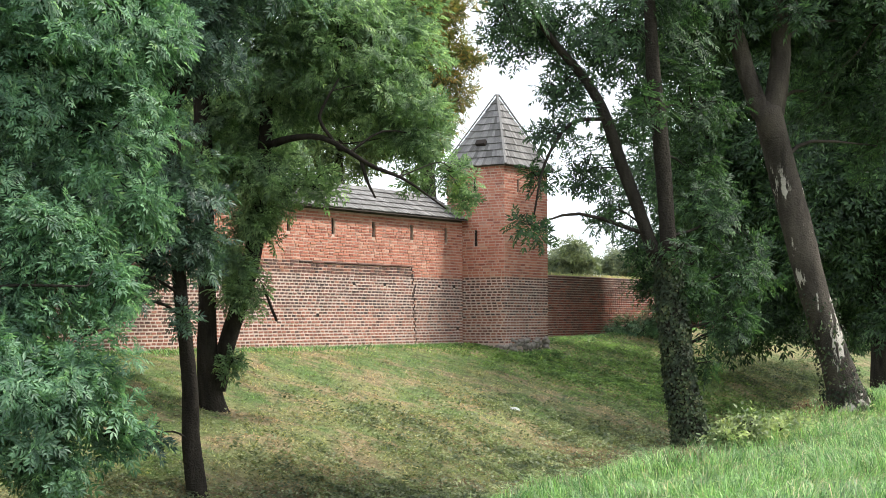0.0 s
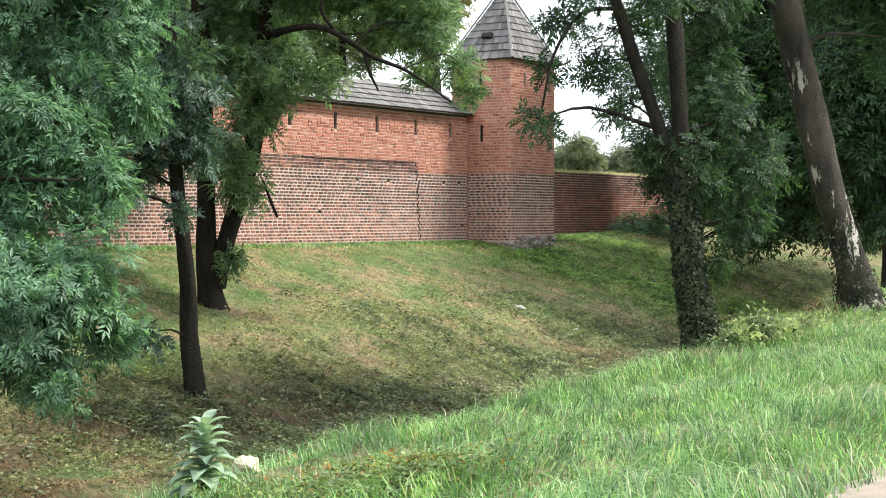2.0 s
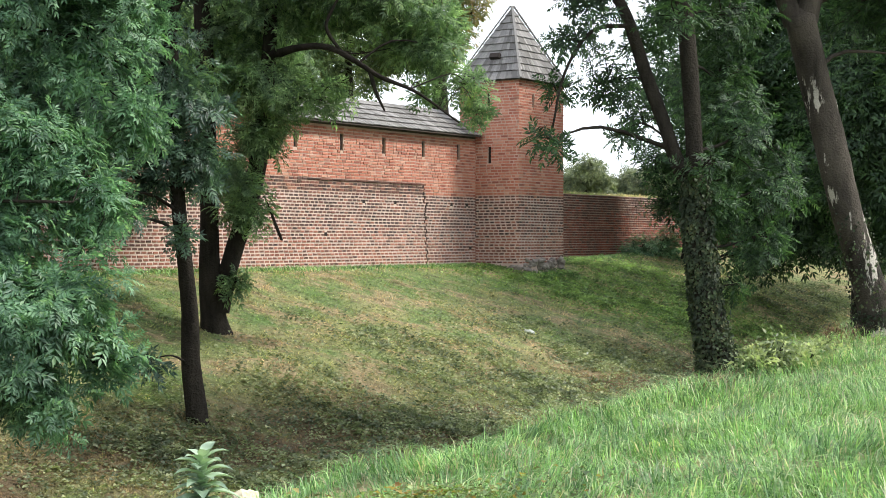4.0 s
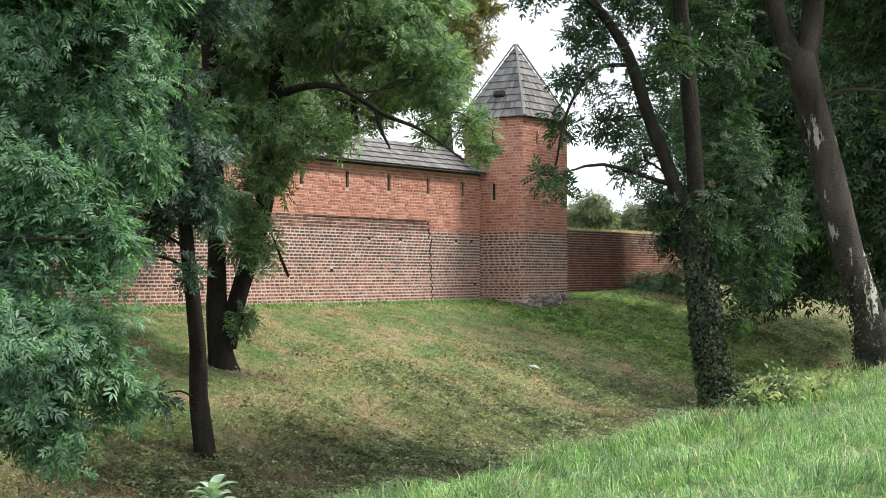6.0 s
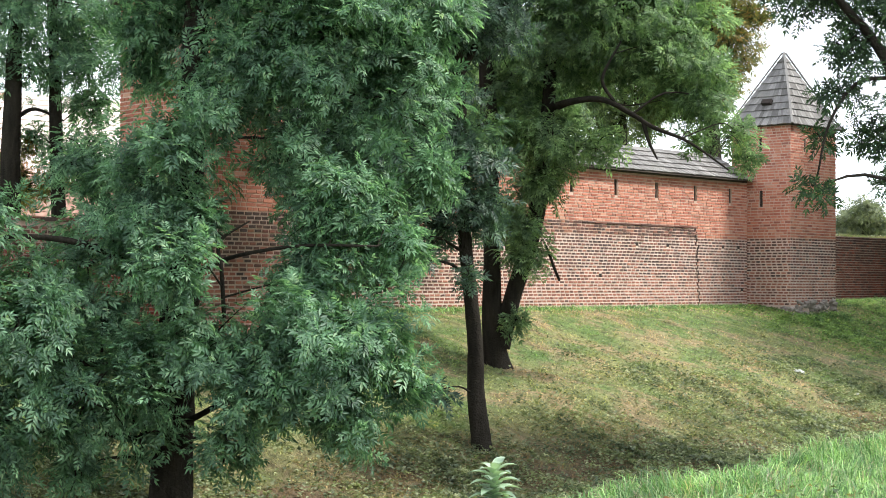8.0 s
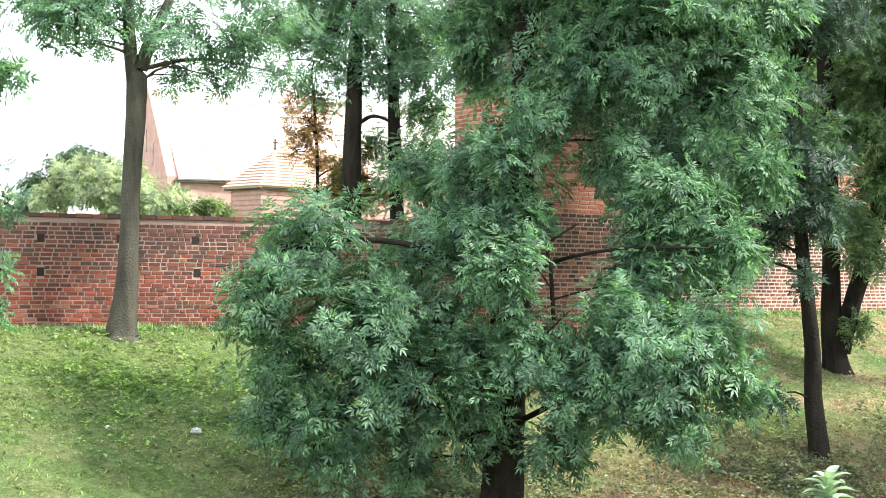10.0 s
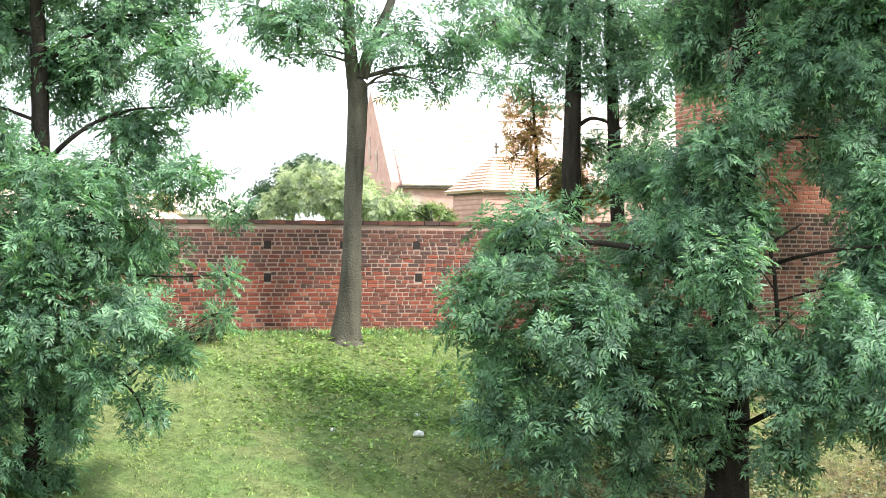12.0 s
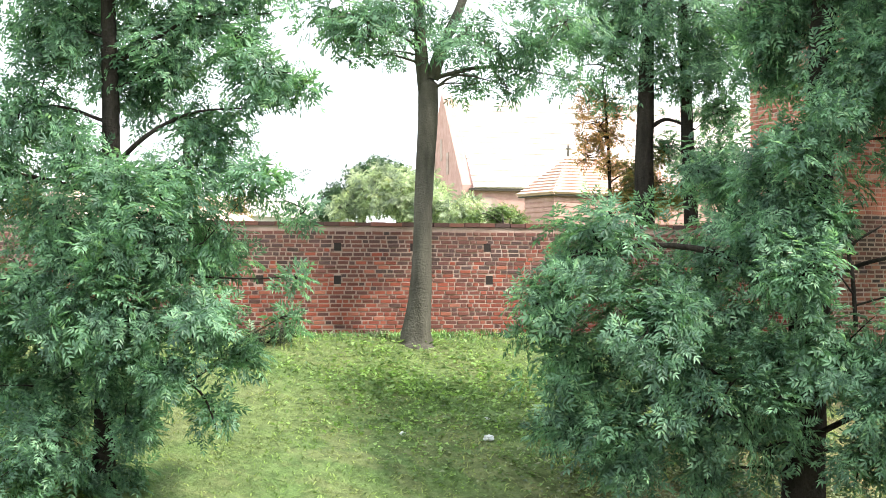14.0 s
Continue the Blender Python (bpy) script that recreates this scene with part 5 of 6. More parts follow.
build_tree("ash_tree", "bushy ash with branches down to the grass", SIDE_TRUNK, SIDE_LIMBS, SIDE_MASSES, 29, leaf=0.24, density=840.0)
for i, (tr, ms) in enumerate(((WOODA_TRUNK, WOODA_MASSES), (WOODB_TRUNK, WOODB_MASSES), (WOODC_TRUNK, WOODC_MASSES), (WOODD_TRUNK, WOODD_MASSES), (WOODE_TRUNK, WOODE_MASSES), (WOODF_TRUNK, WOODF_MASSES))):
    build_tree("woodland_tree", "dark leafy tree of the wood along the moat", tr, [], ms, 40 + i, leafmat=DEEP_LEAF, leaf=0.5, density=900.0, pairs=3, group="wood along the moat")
build_tree("poplar_tree", "yellowing tree behind the turret", YELLOW_TRUNK, [], YELLOW_MASSES, 50, leafmat=YELLOW_LEAF, leaf=0.42, density=800.0)
build_tree("garden_tree", "bright green tree behind the roofed wall", BACK_TRUNK, [], BACK_MASSES, 51, leafmat=FRESH_LEAF, leaf=0.5, density=800.0)
build_tree("garden_tree", "light green tree beyond the low wall", FARA_TRUNK, [], FARA_MASSES, 52, leafmat=FAR_LEAF, leaf=0.36, density=1300.0)
build_tree("garden_tree", "green tree beyond the low wall", FARB_TRUNK, [], FARB_MASSES, 53, leafmat=FAR_LEAF, leaf=0.36, density=1300.0)
build_tree("willow_tree", "pale green willow behind the low wall", WILLOW_TRUNK, [], WILLOW_MASSES, 54, leafmat=PALE_LEAF, leaf=0.25, density=1150.0)
build_tree("garden_tree", "dark round-headed tree behind the willow", DARK_TRUNK, [], DARK_MASSES, 55, leafmat=DEEP_LEAF, leaf=0.2, density=1200.0)
build_tree("garden_bush", "bright green bush behind the low wall", BRIGHT_TRUNK, [], BRIGHT_MASSES, 56, leafmat=FRESH_LEAF, leaf=0.14, density=1200.0)
build_tree("garden_tree", "reddening hedge tree behind the low wall", SCREEN_TRUNK, [], SCREEN_MASSES, 57, leafmat=YELLOW_LEAF, leaf=0.25, density=600.0)


# ivy on the forked tree
def ivy_coat(rows, seed, count, low, high):
    q = np.random.RandomState(seed)
    R = smooth_path(rows, 12)
    i = q.randint(0, len(R) - 1, count)
    keep = (R[i, 2] > low) & (q.uniform(0, 1, count) < np.interp(R[i, 2], [low, high - 0.8, high], [1, 1, 0.15]))
    i = i[keep]
    a = q.uniform(0, 2 * np.pi, len(i))
    out = np.stack([np.cos(a), np.sin(a), 0 * a], 1)
    p = R[i, :3] + out * (R[i, 3:4] * q.uniform(1.0, 1.25, (len(i), 1))) + np.stack([0 * a, 0 * a, q.uniform(-0.08, 0.08, len(i))], 1)
    d = unit(q.normal(0, 0.5, (len(i), 3)) + np.array([0, 0, -0.8]) + out * 0.3)
    L = q.uniform(0.04, 0.075, len(i))
    return leaflets(p, d, out + q.normal(0, 0.3, (len(i), 3)), L, L * 0.42)


part("ivy", fast_mesh("ivy", *ivy_coat(IVY_TRUNK, 5, 9000, -2, 3.2), IVY_LEAF), None, ivy_tree, "dense dark ivy leaves", kind="stuff")
ivy_lean = tagged(new("ivy_plant", fast_mesh("ivy_plant", *ivy_coat(LEAN_TRUNK[:4], 6, 900, -2, 2.6), IVY_LEAF)), "thin ivy climbing the leaning trunk", "ivy", kind="stuff")


# ---- grass and ground cover ----
def blades(q, x, y, height, spread, bend=0.5, width=0.006):
    z = ground_z(x, y)
    n = len(x)
    base = np.stack([x, y, z - 0.01], 1)
    lean = q.normal(0, spread, (n, 3)) + (0.9 * spread * np.stack([np.sin(1.9 * x + 1.1 * np.sin(1.3 * y)), np.cos(1.6 * y + 1.4 * np.sin(1.1 * x)), 0 * x], 1))
    lean[:, 2] = 0
    way = unit(lean + np.array([0, 0, 1.0]))
    flat = unit(lean + q.normal(0, 0.05, (n, 3)) * np.array([1, 1, 0]))
    side = np.cross(unit(q.normal(0, 1, (n, 3)) * np.array([1, 1, 0])), np.array([0, 0, 1.0]))
    h = height[:, None]
    mid = base + way * h * 0.55
    tip = mid + way * h * 0.40 + flat * h * bend * q.uniform(0.2, 1, (n, 1)) - np.array([0, 0, 1]) * h * bend * 0.25
    w = width
    v = np.stack([base - side * w, base + side * w, mid + side * w * 0.8, mid - side * w * 0.8, tip], 1).reshape(-1, 3)
    k = np.arange(n)[:, None] * 5
    t = np.concatenate([k + np.array([[0, 1, 2]]), k + np.array([[0, 2, 3]]), k + np.array([[3, 2, 4]])])
    return v, t


def scatter_un(q, n, u0, u1, n0, n1):
    u, m = q.uniform(u0, u1, n), q.uniform(n0, n1, n)
    return u * U.x + m * N.x, u * U.y + m * N.y


def clumped(q, x, y, scale, keep):
    v = np.sin(x * scale + 1.3 * np.sin(y * scale * 0.7)) * np.sin(y * scale * 1.1 + 0.9 * np.sin(x * scale * 0.6)) * 0.5 + 0.5
    m = q.uniform(0, 1, len(x)) < keep + (1 - keep) * v
    return x[m], y[m]


q = np.random.RandomState(3)
x, y = clumped(q, *scatter_un(q, 125000, 8, 36, 4.0, 11.4), 1.9, 0.45)
h = (0.10 + 0.40 * q.uniform(0, 1, len(x)) ** 1.5) * (0.85 + 0.4 * np.sin(x * 1.7 + np.sin(y * 2.1)) * np.sin(y * 1.3))
tagged(new("tall_grass", fast_mesh("tall_grass", *blades(q, x, y, h, 0.40, 1.0, 0.0058), TALL_GRASS)), "long fresh green grass on the near bank", "grass", kind="stuff")
x, y = clumped(q, *scatter_un(q, 130000, 14, 54, 14.5, 26.3), 2.6, 0.3)
h = q.uniform(0.04, 0.13, len(x))
tagged(new("slope_grass", fast_mesh("slope_grass", *blades(q, x, y, h, 1.0, 0.8, 0.014), TURF_BLADE)), "short patchy grass on the moat slope", "grass", kind="stuff")
x, y = clumped(q, *scatter_un(q, 75000, -2, 19, 15.0, 26.2), 2.6, 0.3)
h = q.uniform(0.04, 0.13, len(x))
tagged(new("slope_grass", fast_mesh("slope_grass", *blades(q, x, y, h, 1.0, 0.8, 0.012), TURF_BLADE)), "short patchy grass below the low wall", "grass", kind="stuff")
# a fringe of taller grass along the walls' feet
u = q.uniform(21, 58, 9000)
m = MAIN_N - 0.1 - np.abs(q.normal(0, 0.35, 9000)) - np.where((u > 41.3) & (u < 44.2), 1.6, 0)
x, y = u * U.x + m * N.x, u * U.y + m * N.y
tagged(new("fringe_grass", fast_mesh("fringe_grass", *blades(q, x, y, q.uniform(0.08, 0.22, len(x)), 0.35, 0.5, 0.010), TALL_GRASS)), "green grass fringe at the wall's foot", "grass", kind="stuff")
s = q.uniform(-16, 7, 6000)
m = -0.1 - np.abs(q.normal(0, 0.3, 6000))
x, y = L0.x + s * LU.x + m * LN.x, L0.y + s * LU.y + m * LN.y
tagged(new("fringe_grass", fast_mesh("fringe_grass", *blades(q, x, y, q.uniform(0.07, 0.2, len(x)), 0.35, 0.5, 0.008), TALL_GRASS)), "green grass fringe at the low wall's foot", "grass", kind="stuff")


def cover(name, label, q, cx, cy, rx, ry, n, mat, size=0.075, tall=0.09, clump=2.0):
    """Low leafy ground cover in an uneven patch."""
    x, y = cx + q.normal(0, rx, n), cy + q.normal(0, ry, n)
    x, y = clumped(q, x, y, clump, 0.12)
    z = ground_z(x, y) + q.uniform(0.01, tall, len(x))
    p = np.stack([x, y, z], 1)
    d = unit(q.normal(0, 1, (len(x), 3)) * np.array([1, 1, 0.3]) + np.array([0, 0, 0.1]))
    L = q.uniform(0.6, 1.3, len(x)) * size
    tagged(new(name, fast_mesh(name, *leaflets(p, d, q.normal(0, 0.25, (len(x), 3)) + np.array([0, 0, 1.0]), L, L * 0.42), mat)), label, "ground cover", kind="stuff")


for un_, rx, ry, n, mat, lab in (((42.5, 22.6), 2.6, 1.4, 26000, COVER_LEAF, "fresh green leafy ground cover below the turret"), ((47.5, 23.5), 2.4, 1.6, 18000, COVER_LEAF, "leafy ground cover by the low wall"),
                                 ((31, 17.6), 2.6, 1.2, 30000, CREEPER_LEAF, "dark trailing ground cover in the moat"), ((25.5, 16.6), 2.4, 1.3, 26000, CREEPER_LEAF, "dark trailing ground cover in the moat"),
                                 ((19.5, 17.4), 1.8, 1.3, 17000, CREEPER_LEAF, "dark low ground cover under the trees"), ((13.0, 19.0), 1.6, 1.2, 15000, CREEPER_LEAF, "dark low ground cover under the trees"),
                                 ((10.2, 22.6), 1.6, 1.2, 9000, COVER_LEAF, "bright green weeds on the slope"), ((36, 18.6), 2.2, 1.0, 15000, CREEPER_LEAF, "dark trailing ground cover in the moat"),
                                 ((40.5, 15.2), 2.6, 1.6, 22000, CREEPER_LEAF, "dark low ground cover beside the leaning tree"), ((44.5, 18.5), 2.6, 1.6, 20000, COVER_LEAF, "green ground cover on the far slope"), ((51.5, 20.0), 3.0, 2.2, 26000, CREEPER_LEAF, "dull green ground cover under the wood")):
    c = un(*un_)
    cover("ground_cover", lab, q, c.x, c.y, rx, ry, n, mat)
for un_, rx, ry, n, mat, lab in (((11.7, 8.3), 0.7, 0.3, 2400, FRESH_LEAF, "yellowing low weeds on the bank's edge"), ((12.0, 8.4), 0.7, 0.3, 1200, YELLOW_LEAF, "withered yellow weeds on the bank's edge"), ((25.5, 10.6), 1.6, 0.5, 1500, BRAMBLE_LEAF, "pale weeds along the bank's edge")):
    c = un(*un_)
    cover("low_weeds", lab, q, c.x, c.y, rx, ry, n, mat, 0.06, 0.28, 3.0)
c = un(33.5, 15.6)
x, y = c.x + q.normal(0, 1.5, 2600), c.y + q.normal(0, 1.0, 2600)
tagged(new("dry_grass", fast_mesh("dry_grass", *blades(q, x, y, q.uniform(0.08, 0.25, len(x)), 0.7, 0.8, 0.009), DRY_GRASS)), "matted brown dead grass in the moat", "grass", kind="stuff")
x, y = scatter_un(q, 1500, 21.5, 29.5, 9.9, 10.9)
tagged(new("dry_grass", fast_mesh("dry_grass", *blades(q, x, y, q.uniform(0.12, 0.4, len(x)), 0.4, 0.7, 0.006), DRY_GRASS)), "dry stalks along the bank's edge", "grass", kind="stuff")
# weeds on top of the far low wall
u, m = q.uniform(44.2, 63.5, 3500), q.uniform(27.4, 28.1, 3500)
x, y = u * U.x + m * N.x, u * U.y + m * N.y
v, t = blades(q, x, y, q.uniform(0.05, 0.2, len(x)), 0.5, 0.5, 0.014)
v[:, 2] += 3.42 - np.repeat(ground_z(x, y), 5)
tagged(new("wall_top_weeds", fast_mesh("wall_top_weeds", v, t, TURF_BLADE)), "weeds growing on top of the wall", "weeds", kind="stuff")


def bush(name, label, px, py, r, mat, seed, leaf=0.12, n_mass=4, tall=0.8, lift=0.5, pairs=3):
    q = np.random.RandomState(seed)
    z = gz(px, py)
    b = thing(name, label, "bush")
    ms = [(px + q.normal(0, 0.45 * r), py + q.normal(0, 0.45 * r), z + r * lift * q.uniform(0.6, 1.5) * tall, r * q.uniform(0.45, 0.7)) for _ in range(n_mass)]
    (V, T), tw = crown(ms, seed, leaf, 420.0 if pairs > 1 else 900.0, 9, pairs, 0.2)
    stems = [[(px + q.normal(0, 0.1 * r), py + q.normal(0, 0.1 * r), z - 0.05, 0.012), ((px + m[0]) / 2, (py + m[1]) / 2, (z + m[2]) / 2, 0.009), (m[0], m[1], m[2], 0.005)] for m in ms]
    part("stemwork", fast_mesh("stemwork", *joined([tube(smooth_path(w, 3), 5, 0, i) for i, w in enumerate(stems + tw)]), BARK), None, b, kind="stuff")
    part("foliage", fast_mesh("foliage", V, T, mat), None, b, kind="stuff")


for bx, by, br, bl, bs in ((4.55, 25.42, 0.24, 0.22, 62), (5.0, 25.75, 0.34, 0.26, 61), (5.45, 26.2, 0.28, 0.23, 67), (5.95, 26.9, 0.24, 0.2, 68)):
    bush("bramble_bush", "light green bramble at the bank edge", bx, by, br, BRAMBLE_LEAF, bs, leaf=bl, pairs=1, lift=0.95, n_mass=6)
bush("shrub", "dark green shrub at the end of the low wall", 7.34, 57.75, 1.00, ASH_LEAF, 63, leaf=0.25)
bush("shrub", "dark low shrub in the moat", 6.22, 36.72, 0.55, IVY_LEAF, 64, leaf=0.12)
bush("shrub", "low dark weed clump below the wall", -17.28, 20.66, 0.40, IVY_LEAF, 65, leaf=0.12)
bush("shrub", "bushy weeds by the leaning tree", 6.76, 29.72, 0.30, DRY_GRASS, 66, leaf=0.1)


# ---- herb, sack and litter ----
def build_herb(at, height, foot):
    q = np.random.RandomState(8)
    h = thing("tall_herb", "pale green leafy herb on the bank's edge", "plant")
    x, y = at
    z = min(gz(x, y), foot)
    rows = [(x, y, z - 0.05, 0.014), (x + 0.01, y, z + height * 0.5, 0.012), (x + 0.02, y, z + height, 0.006)]
    height = foot + height - z
    rows[-1] = (x + 0.02, y, z + height, 0.006)
    part("stem", fast_mesh("stem", *tube(smooth_path(rows), 8, 0.05, 1), HERB_LEAF), None, h)
    for i in range(46):
        f = 0.05 + 0.95 * i / 45
        a = i * 2.4
        L = (0.42 - 0.22 * f) * q.uniform(0.85, 1.15)
        up = 0.25 + 0.75 * f ** 2
        out = np.array([math.cos(a), math.sin(a), 0.0])
        side = np.array([-math.sin(a), math.cos(a), 0.0])
        p0 = np.array([x + 0.02 * f, y, z + height * f])
        V, F = [], []
        for k in range(6):
            s = k / 5
            c = p0 + out * L * s + np.array([0, 0, 1]) * L * (up * s - 0.55 * s * s)
            w = L * 0.28 * math.sin(math.pi * (0.12 + 0.88 * s) ** 0.8) if k < 5 else 0.002
            V += [c - side * w + np.array([0, 0, 0.25 * w]), c - np.array([0, 0, 0.004]), c + side * w + np.array([0, 0, 0.25 * w])]
            if k:
                j = 3 * k
                F += [(j - 3, j - 2, j + 1, j), (j - 2, j - 1, j + 2, j + 1)]
        part("leaf", mesh_from("leaf", V, F, HERB_LEAF, True), None, h)


def crumpled(name, label, category, x, y, size, mat, seed):
    q = random.Random(seed)
    bm = bmesh.new()
    bmesh.ops.create_icosphere(bm, subdivisions=3, radius=1.0)
    for v in bm.verts:
        f = 1 + 0.35 * noise.noise(v.co * 1.7 + Vector((seed, 0, 0))) + 0.18 * noise.noise(v.co * 4.0 + Vector((0, seed, 0)))
        v.co = Vector((v.co.x * size[0], v.co.y * size[1], v.co.z * size[2])) * f
    me = bpy.data.meshes.new(name)
    bm.to_mesh(me)
    bm.free()
    me.materials.append(mat)
    ob = new(name, me)
    ob.matrix_world = pose(x, y, gz(x, y) + size[2] * 0.75, q.uniform(-8, 8), q.uniform(-8, 8), q.uniform(0, 360))
    tagged(ob, label, category)


build_herb((-2.27, 15.27), 0.69, -0.83)
crumpled("cloth_sack", "cream crumpled sack in the grass", "sack", -1.96, 15.98, (0.17, 0.125, 0.11), SACKING, 3)
crumpled("paper_scrap", "crumpled pale scrap lying on the slope", "litter", 1.82, 40.19, (0.14, 0.08, 0.05), PAPER, 4)
crumpled("paper_scrap", "small pale scrap on the slope", "litter", 3.24, 40.20, (0.06, 0.05, 0.03), PAPER, 5)
crumpled("paper_scrap", "white crumpled scrap on the grass", "litter", -12.21, 19.75, (0.09, 0.07, 0.05), PAPER, 6)
crumpled("paper_scrap", "tiny white scrap on the grass", "litter", -13.28, 19.05, (0.04, 0.04, 0.03), PAPER, 7)
crumpled("paper_scrap", "faint pale scrap on the grass", "litter", -12.70, 20.50, (0.05, 0.03, 0.02), PAPER, 8)


# ---- church and houses behind the low wall ----
def build_church():
    ch = thing("church", "brick church with a stepped gable and a great pale roof", "church")
    ax = Vector((0.695, 0.719, 0))
    gx = Vector((0.719, -0.695, 0))
    g0 = Vector((-43.84, 66.34, 0))
    hw, ridge, eave, L = 4.6, 11.3, 6.7, 26.0
    V, F = frame_box(g0, ax, gx, Z, [(0, L, -hw, hw, 0.5, eave)])
    part("nave_wall", mesh_from("nave_wall", V, F, CHURCH_BRICK), None, ch)
    pts = [g0 + gx * -hw + Z * eave, g0 + gx * hw + Z * eave, g0 + Z * ridge]
    V = [p - ax * 0.02 for p in pts] + [p + ax * 0.5 for p in pts]
    V[2] += Z * 0.35
    V[5] += Z * 0.35
    part("gable", mesh_from("gable", V, [(0, 1, 2), (5, 4, 3), (0, 3, 4, 1), (1, 4, 5, 2), (2, 5, 3, 0)], CHURCH_BRICK), None, ch)
    for sg in (1, -1):
        e0, e1 = g0 + ax * 0.5 + gx * sg * (hw + 0.3) + Z * (eave - 0.15), g0 + ax * L + gx * sg * (hw + 0.3) + Z * (eave - 0.15)
        r0, r1 = g0 + ax * 0.5 + Z * ridge, g0 + ax * L + Z * ridge
        nrm = (e1 - e0).cross(r0 - e0).normalized()
        nrm = nrm if nrm.z > 0 else -nrm
        rows = 16
        slab = [e0, e1, r1, r0] + [p - nrm * 0.15 for p in (e0, e1, r1, r0)]
        box_f = [(0, 1, 2, 3), (7, 6, 5, 4), (0, 4, 5, 1), (1, 5, 6, 2), (2, 6, 7, 3), (3, 7, 4, 0)]
        roof = part("roof", mesh_from("roof", slab, box_f, PALE_TILE), None, ch, "pale sunlit tile roof")
        for i in range(rows):
            a0, a1, b0, b1 = e0.lerp(r0, i / rows), e1.lerp(r1, i / rows), e0.lerp(r0, (i + 1.1) / rows), e1.lerp(r1, (i + 1.1) / rows)
            q_ = [a0 + nrm * 0.07, a1 + nrm * 0.07, b1 + nrm * 0.012, b0 + nrm * 0.012]
            part("tile_course", mesh_from("tile_course", q_ + [p - nrm * 0.05 for p in q_], box_f, PALE_TILE), None, roof)
    V, F = frame_box(g0, ax, gx, Z, [(0.3, L, hw + 0.02, hw + 0.28, eave - 0.28, eave - 0.17)])
    part("cornice", mesh_from("cornice", V, F, DARK_TIMBER), None, ch)
    for i in range(4):
        s = 1.3 + 3.4 * i
        pts = [(s - 0.62, 3.4), (s + 0.62, 3.4)] + [(s + 0.62 * math.cos(a), 5.4 + 0.75 * math.sin(a)) for a in np.linspace(0, math.pi, 9)]
        V = [g0 + ax * p + gx * (hw + 0.06) + Z * z for p, z in pts] + [g0 + ax * p + gx * (hw - 0.25) + Z * z for p, z in pts]
        n = len(pts)
        part("blind_arch", mesh_from("blind_arch", V, [tuple(range(n))] + [(j, (j + 1) % n, n + (j + 1) % n, n + j) for j in range(n)], GREY_MORTAR), None, ch)
    for j, zz in ((0.0, 8.2), (-1.5, 7.4), (1.5, 7.4)):
        V, F = frame_box(g0, ax, gx, Z, [(-0.06, 0.0, j - 0.22, j + 0.22, zz, zz + 1.1)])
        part("gable_niche", mesh_from("gable_niche", V, F, GREY_MORTAR), None, ch)


build_church()


def build_annex():
    an = thing("annex", "low brick building with a hipped clay tile roof", "house")
    c = Vector((-29.3, 52.14, 0))
    a = Vector((0.397, 0.918, 0)).normalized()
    b = Vector((-0.912, 0.411, 0)).normalized()
    b = (b - a * b.dot(a)).normalized()
    la, lb, eave, top = 6.5, 1.9, 5.38, 6.88
    V, F = frame_box(c, a, b, Z, [(0, la, 0, lb, 0.5, eave)])
    part("wall", mesh_from("wall", V, F, CHURCH_BRICK), None, an)
    for i in range(14):
        V, F = frame_box(c, a, b, Z, [(-0.03, la + 0.03, -0.03 - 0.004 * (i % 2), 0.0, 2.6 + 0.19 * i, 2.74 + 0.19 * i), (-0.03, 0.0, 0, lb, 2.6 + 0.19 * i, 2.74 + 0.19 * i)])
        part("tile_course", mesh_from("tile_course", V, F, CHURCH_BRICK), None, an)
    o = 0.25
    e = [c - a * o - b * o + Z * eave, c + a * (la + o) - b * o + Z * eave, c + a * (la + o) + b * (lb + o) + Z * eave, c - a * o + b * (lb + o) + Z * eave]
    r = [c + a * 1.4 + b * lb / 2 + Z * top, c + a * (la - 1.4) + b * lb / 2 + Z * top]
    for e0, e1, r0, r1 in ((e[0], e[1], r[0], r[1]), (e[3], e[0], r[0], r[0] + a * 0.01), (e[1], e[2], r[1], r[1] + a * 0.01), (e[2], e[3], r[1], r[0])):
        nrm = (e1 - e0).cross(r0 - e0).normalized()
        nrm = nrm if nrm.z > 0 else -nrm
        rows = 12
        slab = [e0, e1, r1, r0] + [p - nrm * 0.1 for p in (e0, e1, r1, r0)]
        box_f = [(0, 1, 2, 3), (7, 6, 5, 4), (0, 4, 5, 1), (1, 5, 6, 2), (2, 6, 7, 3), (3, 7, 4, 0)]
        slope = part("roof_slope", mesh_from("roof_slope", slab, box_f, CLAY_TILE), None, an)
        for i in range(rows):
            a0, a1, b0, b1 = e0.lerp(r0, i / rows), e1.lerp(r1, i / rows), e0.lerp(r0, min(1, (i + 1.1) / rows)), e1.lerp(r1, min(1, (i + 1.1) / rows))
            q_ = [a0 + nrm * 0.06, a1 + nrm * 0.06, b1 + nrm * 0.01, b0 + nrm * 0.01]
            part("tile_course", mesh_from("tile_course", q_ + [p - nrm * 0.05 for p in q_], box_f, CLAY_TILE), None, slope)
    V, F = frame_box(c, a, b, Z, [(-0.2, la + 0.2, -0.2, lb + 0.2, eave - 0.1, eave - 0.03)])
    part("eaves_board", mesh_from("eaves_board", V, F, DARK_TIMBER), None, an)
    fp = r[0] + Z * 0.02
    V, F = frame_box(fp, a, b, Z, [(-0.03, 0.03, -0.03, 0.03, 0, 0.45), (-0.12, 0.12, -0.02, 0.02, 0.28, 0.34)])
    part("finial", mesh_from("finial", V, F, GREY_BARK), None, an)


build_annex()

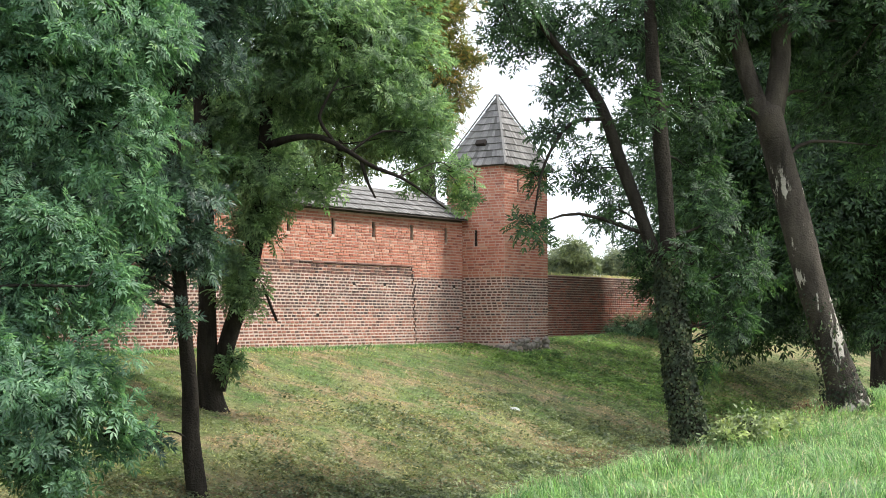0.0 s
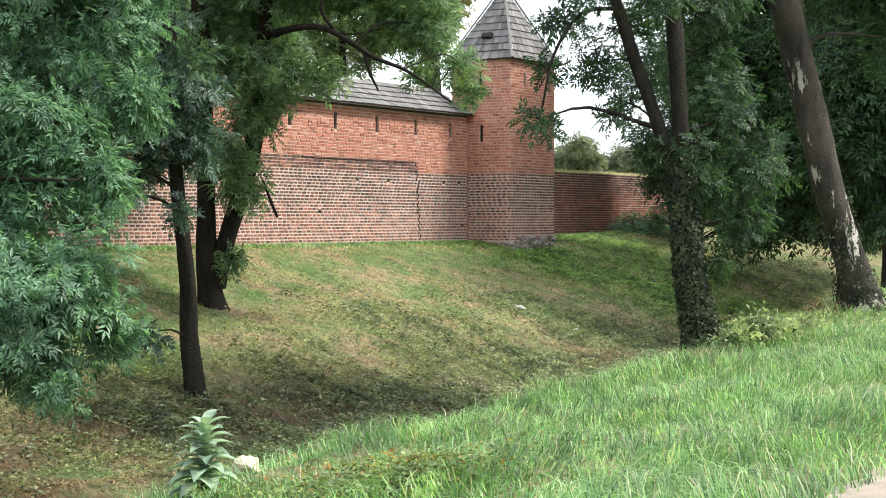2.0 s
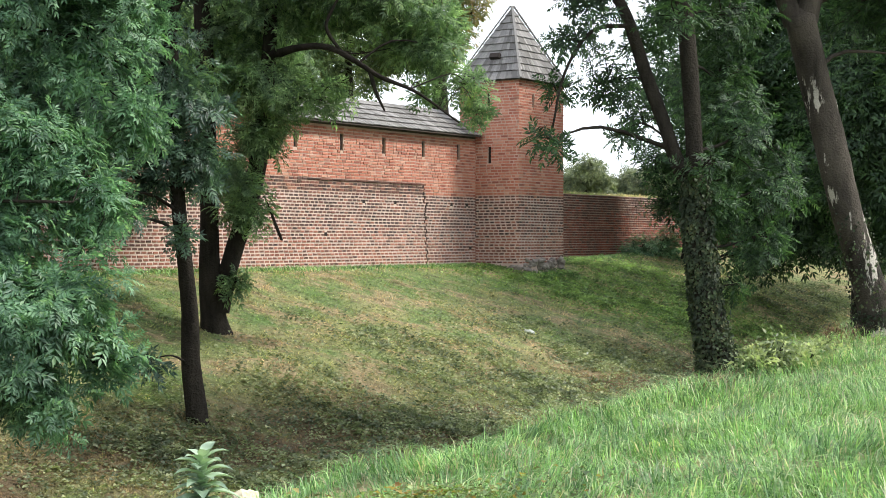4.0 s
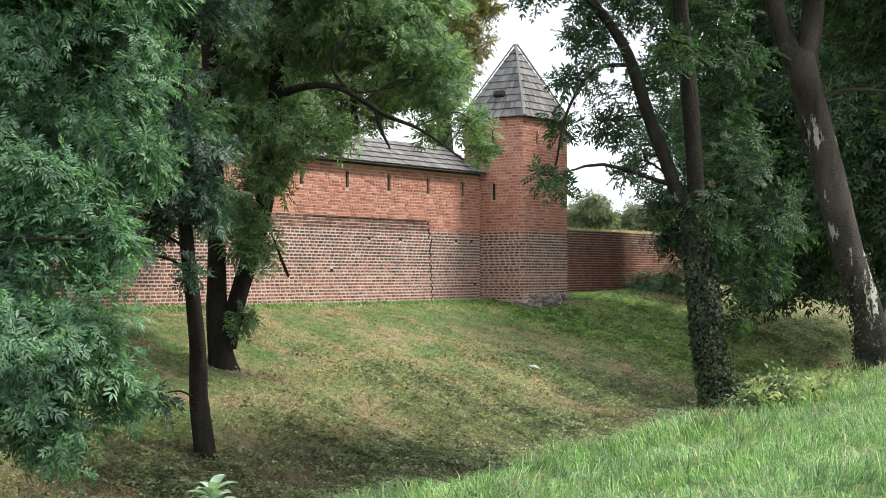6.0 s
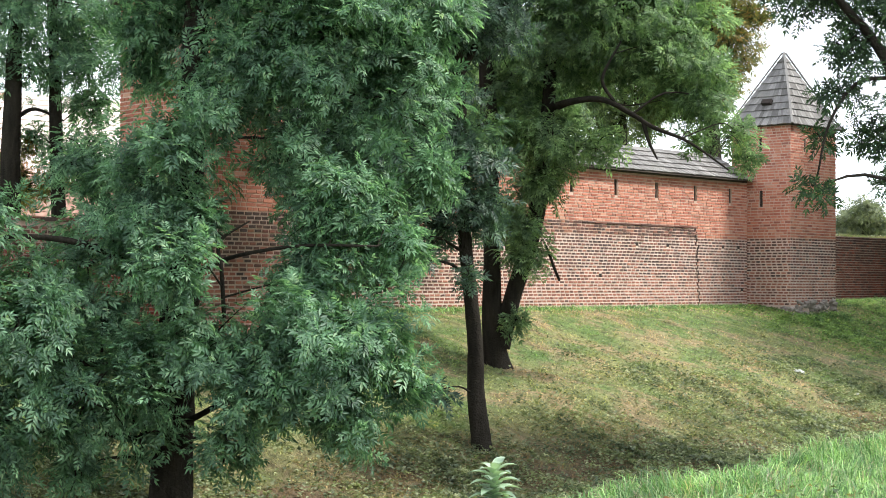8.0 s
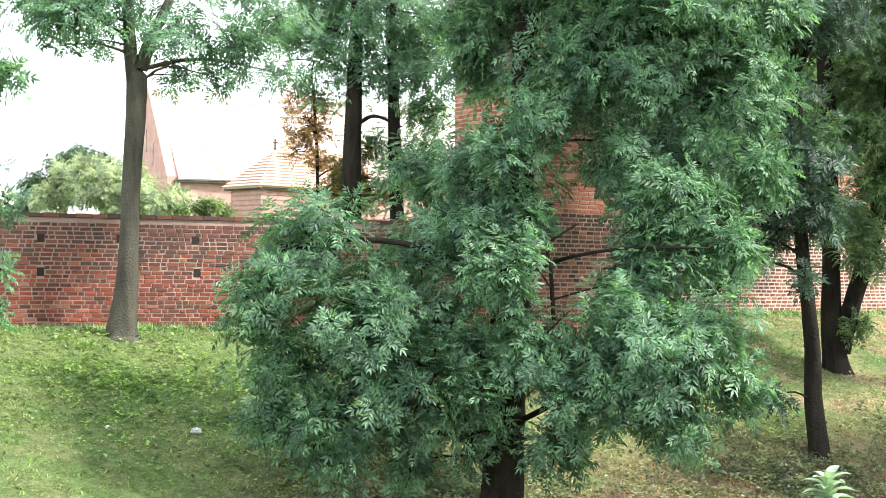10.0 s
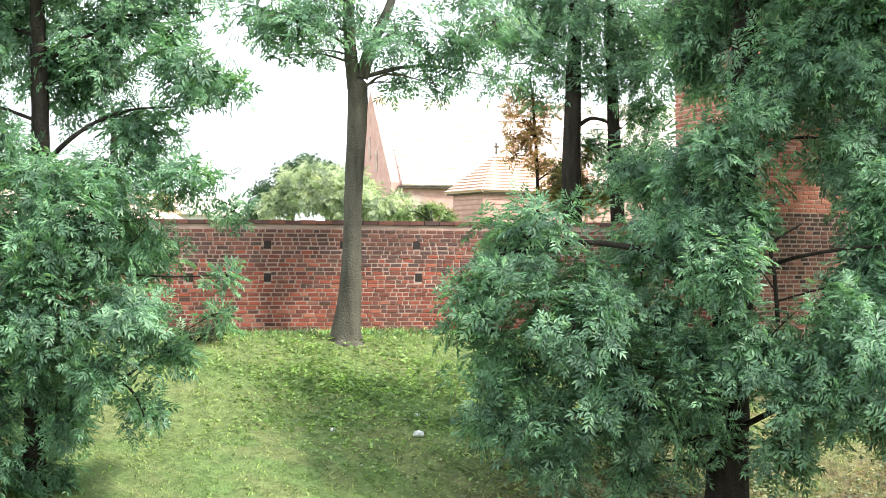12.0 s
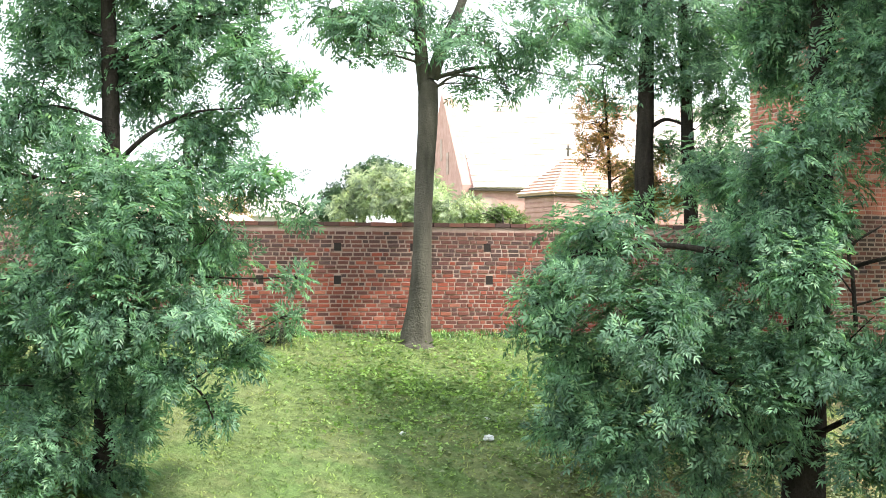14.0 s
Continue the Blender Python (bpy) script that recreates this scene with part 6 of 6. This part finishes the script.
def build_house(label, p0, p1, depth, eave, ridge, wall_mat, roof_mat, bays):
    """A plain gabled house whose front runs from p0 to p1."""
    h = thing("house", label, "house")
    o = Vector((*p0, 0))
    a = Vector((p1[0] - p0[0], p1[1] - p0[1], 0))
    L = a.length
    a.normalize()
    b = Vector((a.y, -a.x, 0))
    b = b if b.dot(o) > 0 else -b
    V, F = frame_box(o, a, b, Z, [(0, L, 0, depth, 0.5, eave)])
    part("wall", mesh_from("wall", V, F, wall_mat), None, h)
    e = [o - a * 0.3 - b * 0.3, o + a * (L + 0.3) - b * 0.3, o + a * (L + 0.3) + b * (depth + 0.3), o - a * 0.3 + b * (depth + 0.3)]
    r = [o - a * 0.3 + b * depth / 2 + Z * ridge, o + a * (L + 0.3) + b * depth / 2 + Z * ridge]
    V = [p + Z * eave for p in e] + r + [p + Z * (eave - 0.15) for p in e]
    part("roof", mesh_from("roof", V, [(0, 1, 5, 4), (2, 3, 4, 5), (1, 2, 5), (3, 0, 4), (0, 6, 7, 1), (1, 7, 8, 2), (2, 8, 9, 3), (3, 9, 6, 0), (6, 9, 8, 7)], roof_mat), None, h)
    for i in range(bays):
        s = L * (i + 0.5) / bays
        win = part("window", mesh_from("window", *frame_box(o, a, b, Z, [(s - 0.55, s + 0.55, -0.04, 0.02, eave - 1.75, eave - 0.45)]), RENDER_WALL), None, h)
        part("pane", mesh_from("pane", *frame_box(o, a, b, Z, [(s - 0.45, s + 0.45, -0.06, -0.03, eave - 1.65, eave - 0.55)]), GLASS_DARK), None, win)


build_house("long pale rendered house beyond the trees", (-47.06, 61.97), (-49.53, 55.55), 7.0, 5.3, 6.3, RENDER_WALL, PALE_TILE, 6)
build_house("low house with a red tile roof behind the wall", (-33.36, 39.91), (-34.67, 34.25), 6.0, 3.4, 4.9, CHURCH_BRICK, CLAY_TILE, 4)

# ---- small pieces last: shingles and bricks ----
shingle_rows(wall_roof, E0, E1, R0, R1, 5, 0.12, (0.55, 1.0), 300)
shingle_rows(wall_roof, K1, K0, R1, R0, 5, 0.34)
for jobs in (ct_jobs, bt_jobs):
    for job in jobs:
        if job[0] == "roof":
            shingle_rows(job[1], *job[2:], stretch=(-1, 2) if jobs is ct_jobs else None, limit=80)
        else:
            t_, o_, a_, out_, L_, z0_, z1_, zones_, holes_, st_, lim_ = job
            lay_bricks(t_, o_, a_, out_, L_, z0_, z1_, zones_, holes_, st_ if jobs is ct_jobs else None, lim_, (0.029, 0.020) if jobs is ct_jobs else (0.022, 0.016))
lay_bricks(wall_main, mo, U, -N, MU1 - MU0, 0.62, 4.88, [(1.95, FOOT_BRICK), (BAND, OLD_BRICK), (99, UPPER_BRICK)], slots + putlogs, (11.0, 17.0, 1.6, 2.6), 300, (0.029, 0.020), step=(38.66 - MU0, 3.40))
lay_bricks(wall_left, lo_, LU, -LN, LS1 - LS0, 0.55, 2.86, [(2.0, RED_BRICK), (99, SOOT_BRICK)], left_holes, (14.2, 18.6, 0.9, 2.86), 300, (0.014, 0.014), (0.215, 0.118), 0.077)
lay_bricks(wall_right, ro, U, -N, 20.0, 0.75, 3.42, [(2.7, RED_BRICK), (99, SOOT_BRICK)], [], joints=(0.02, 0.02))
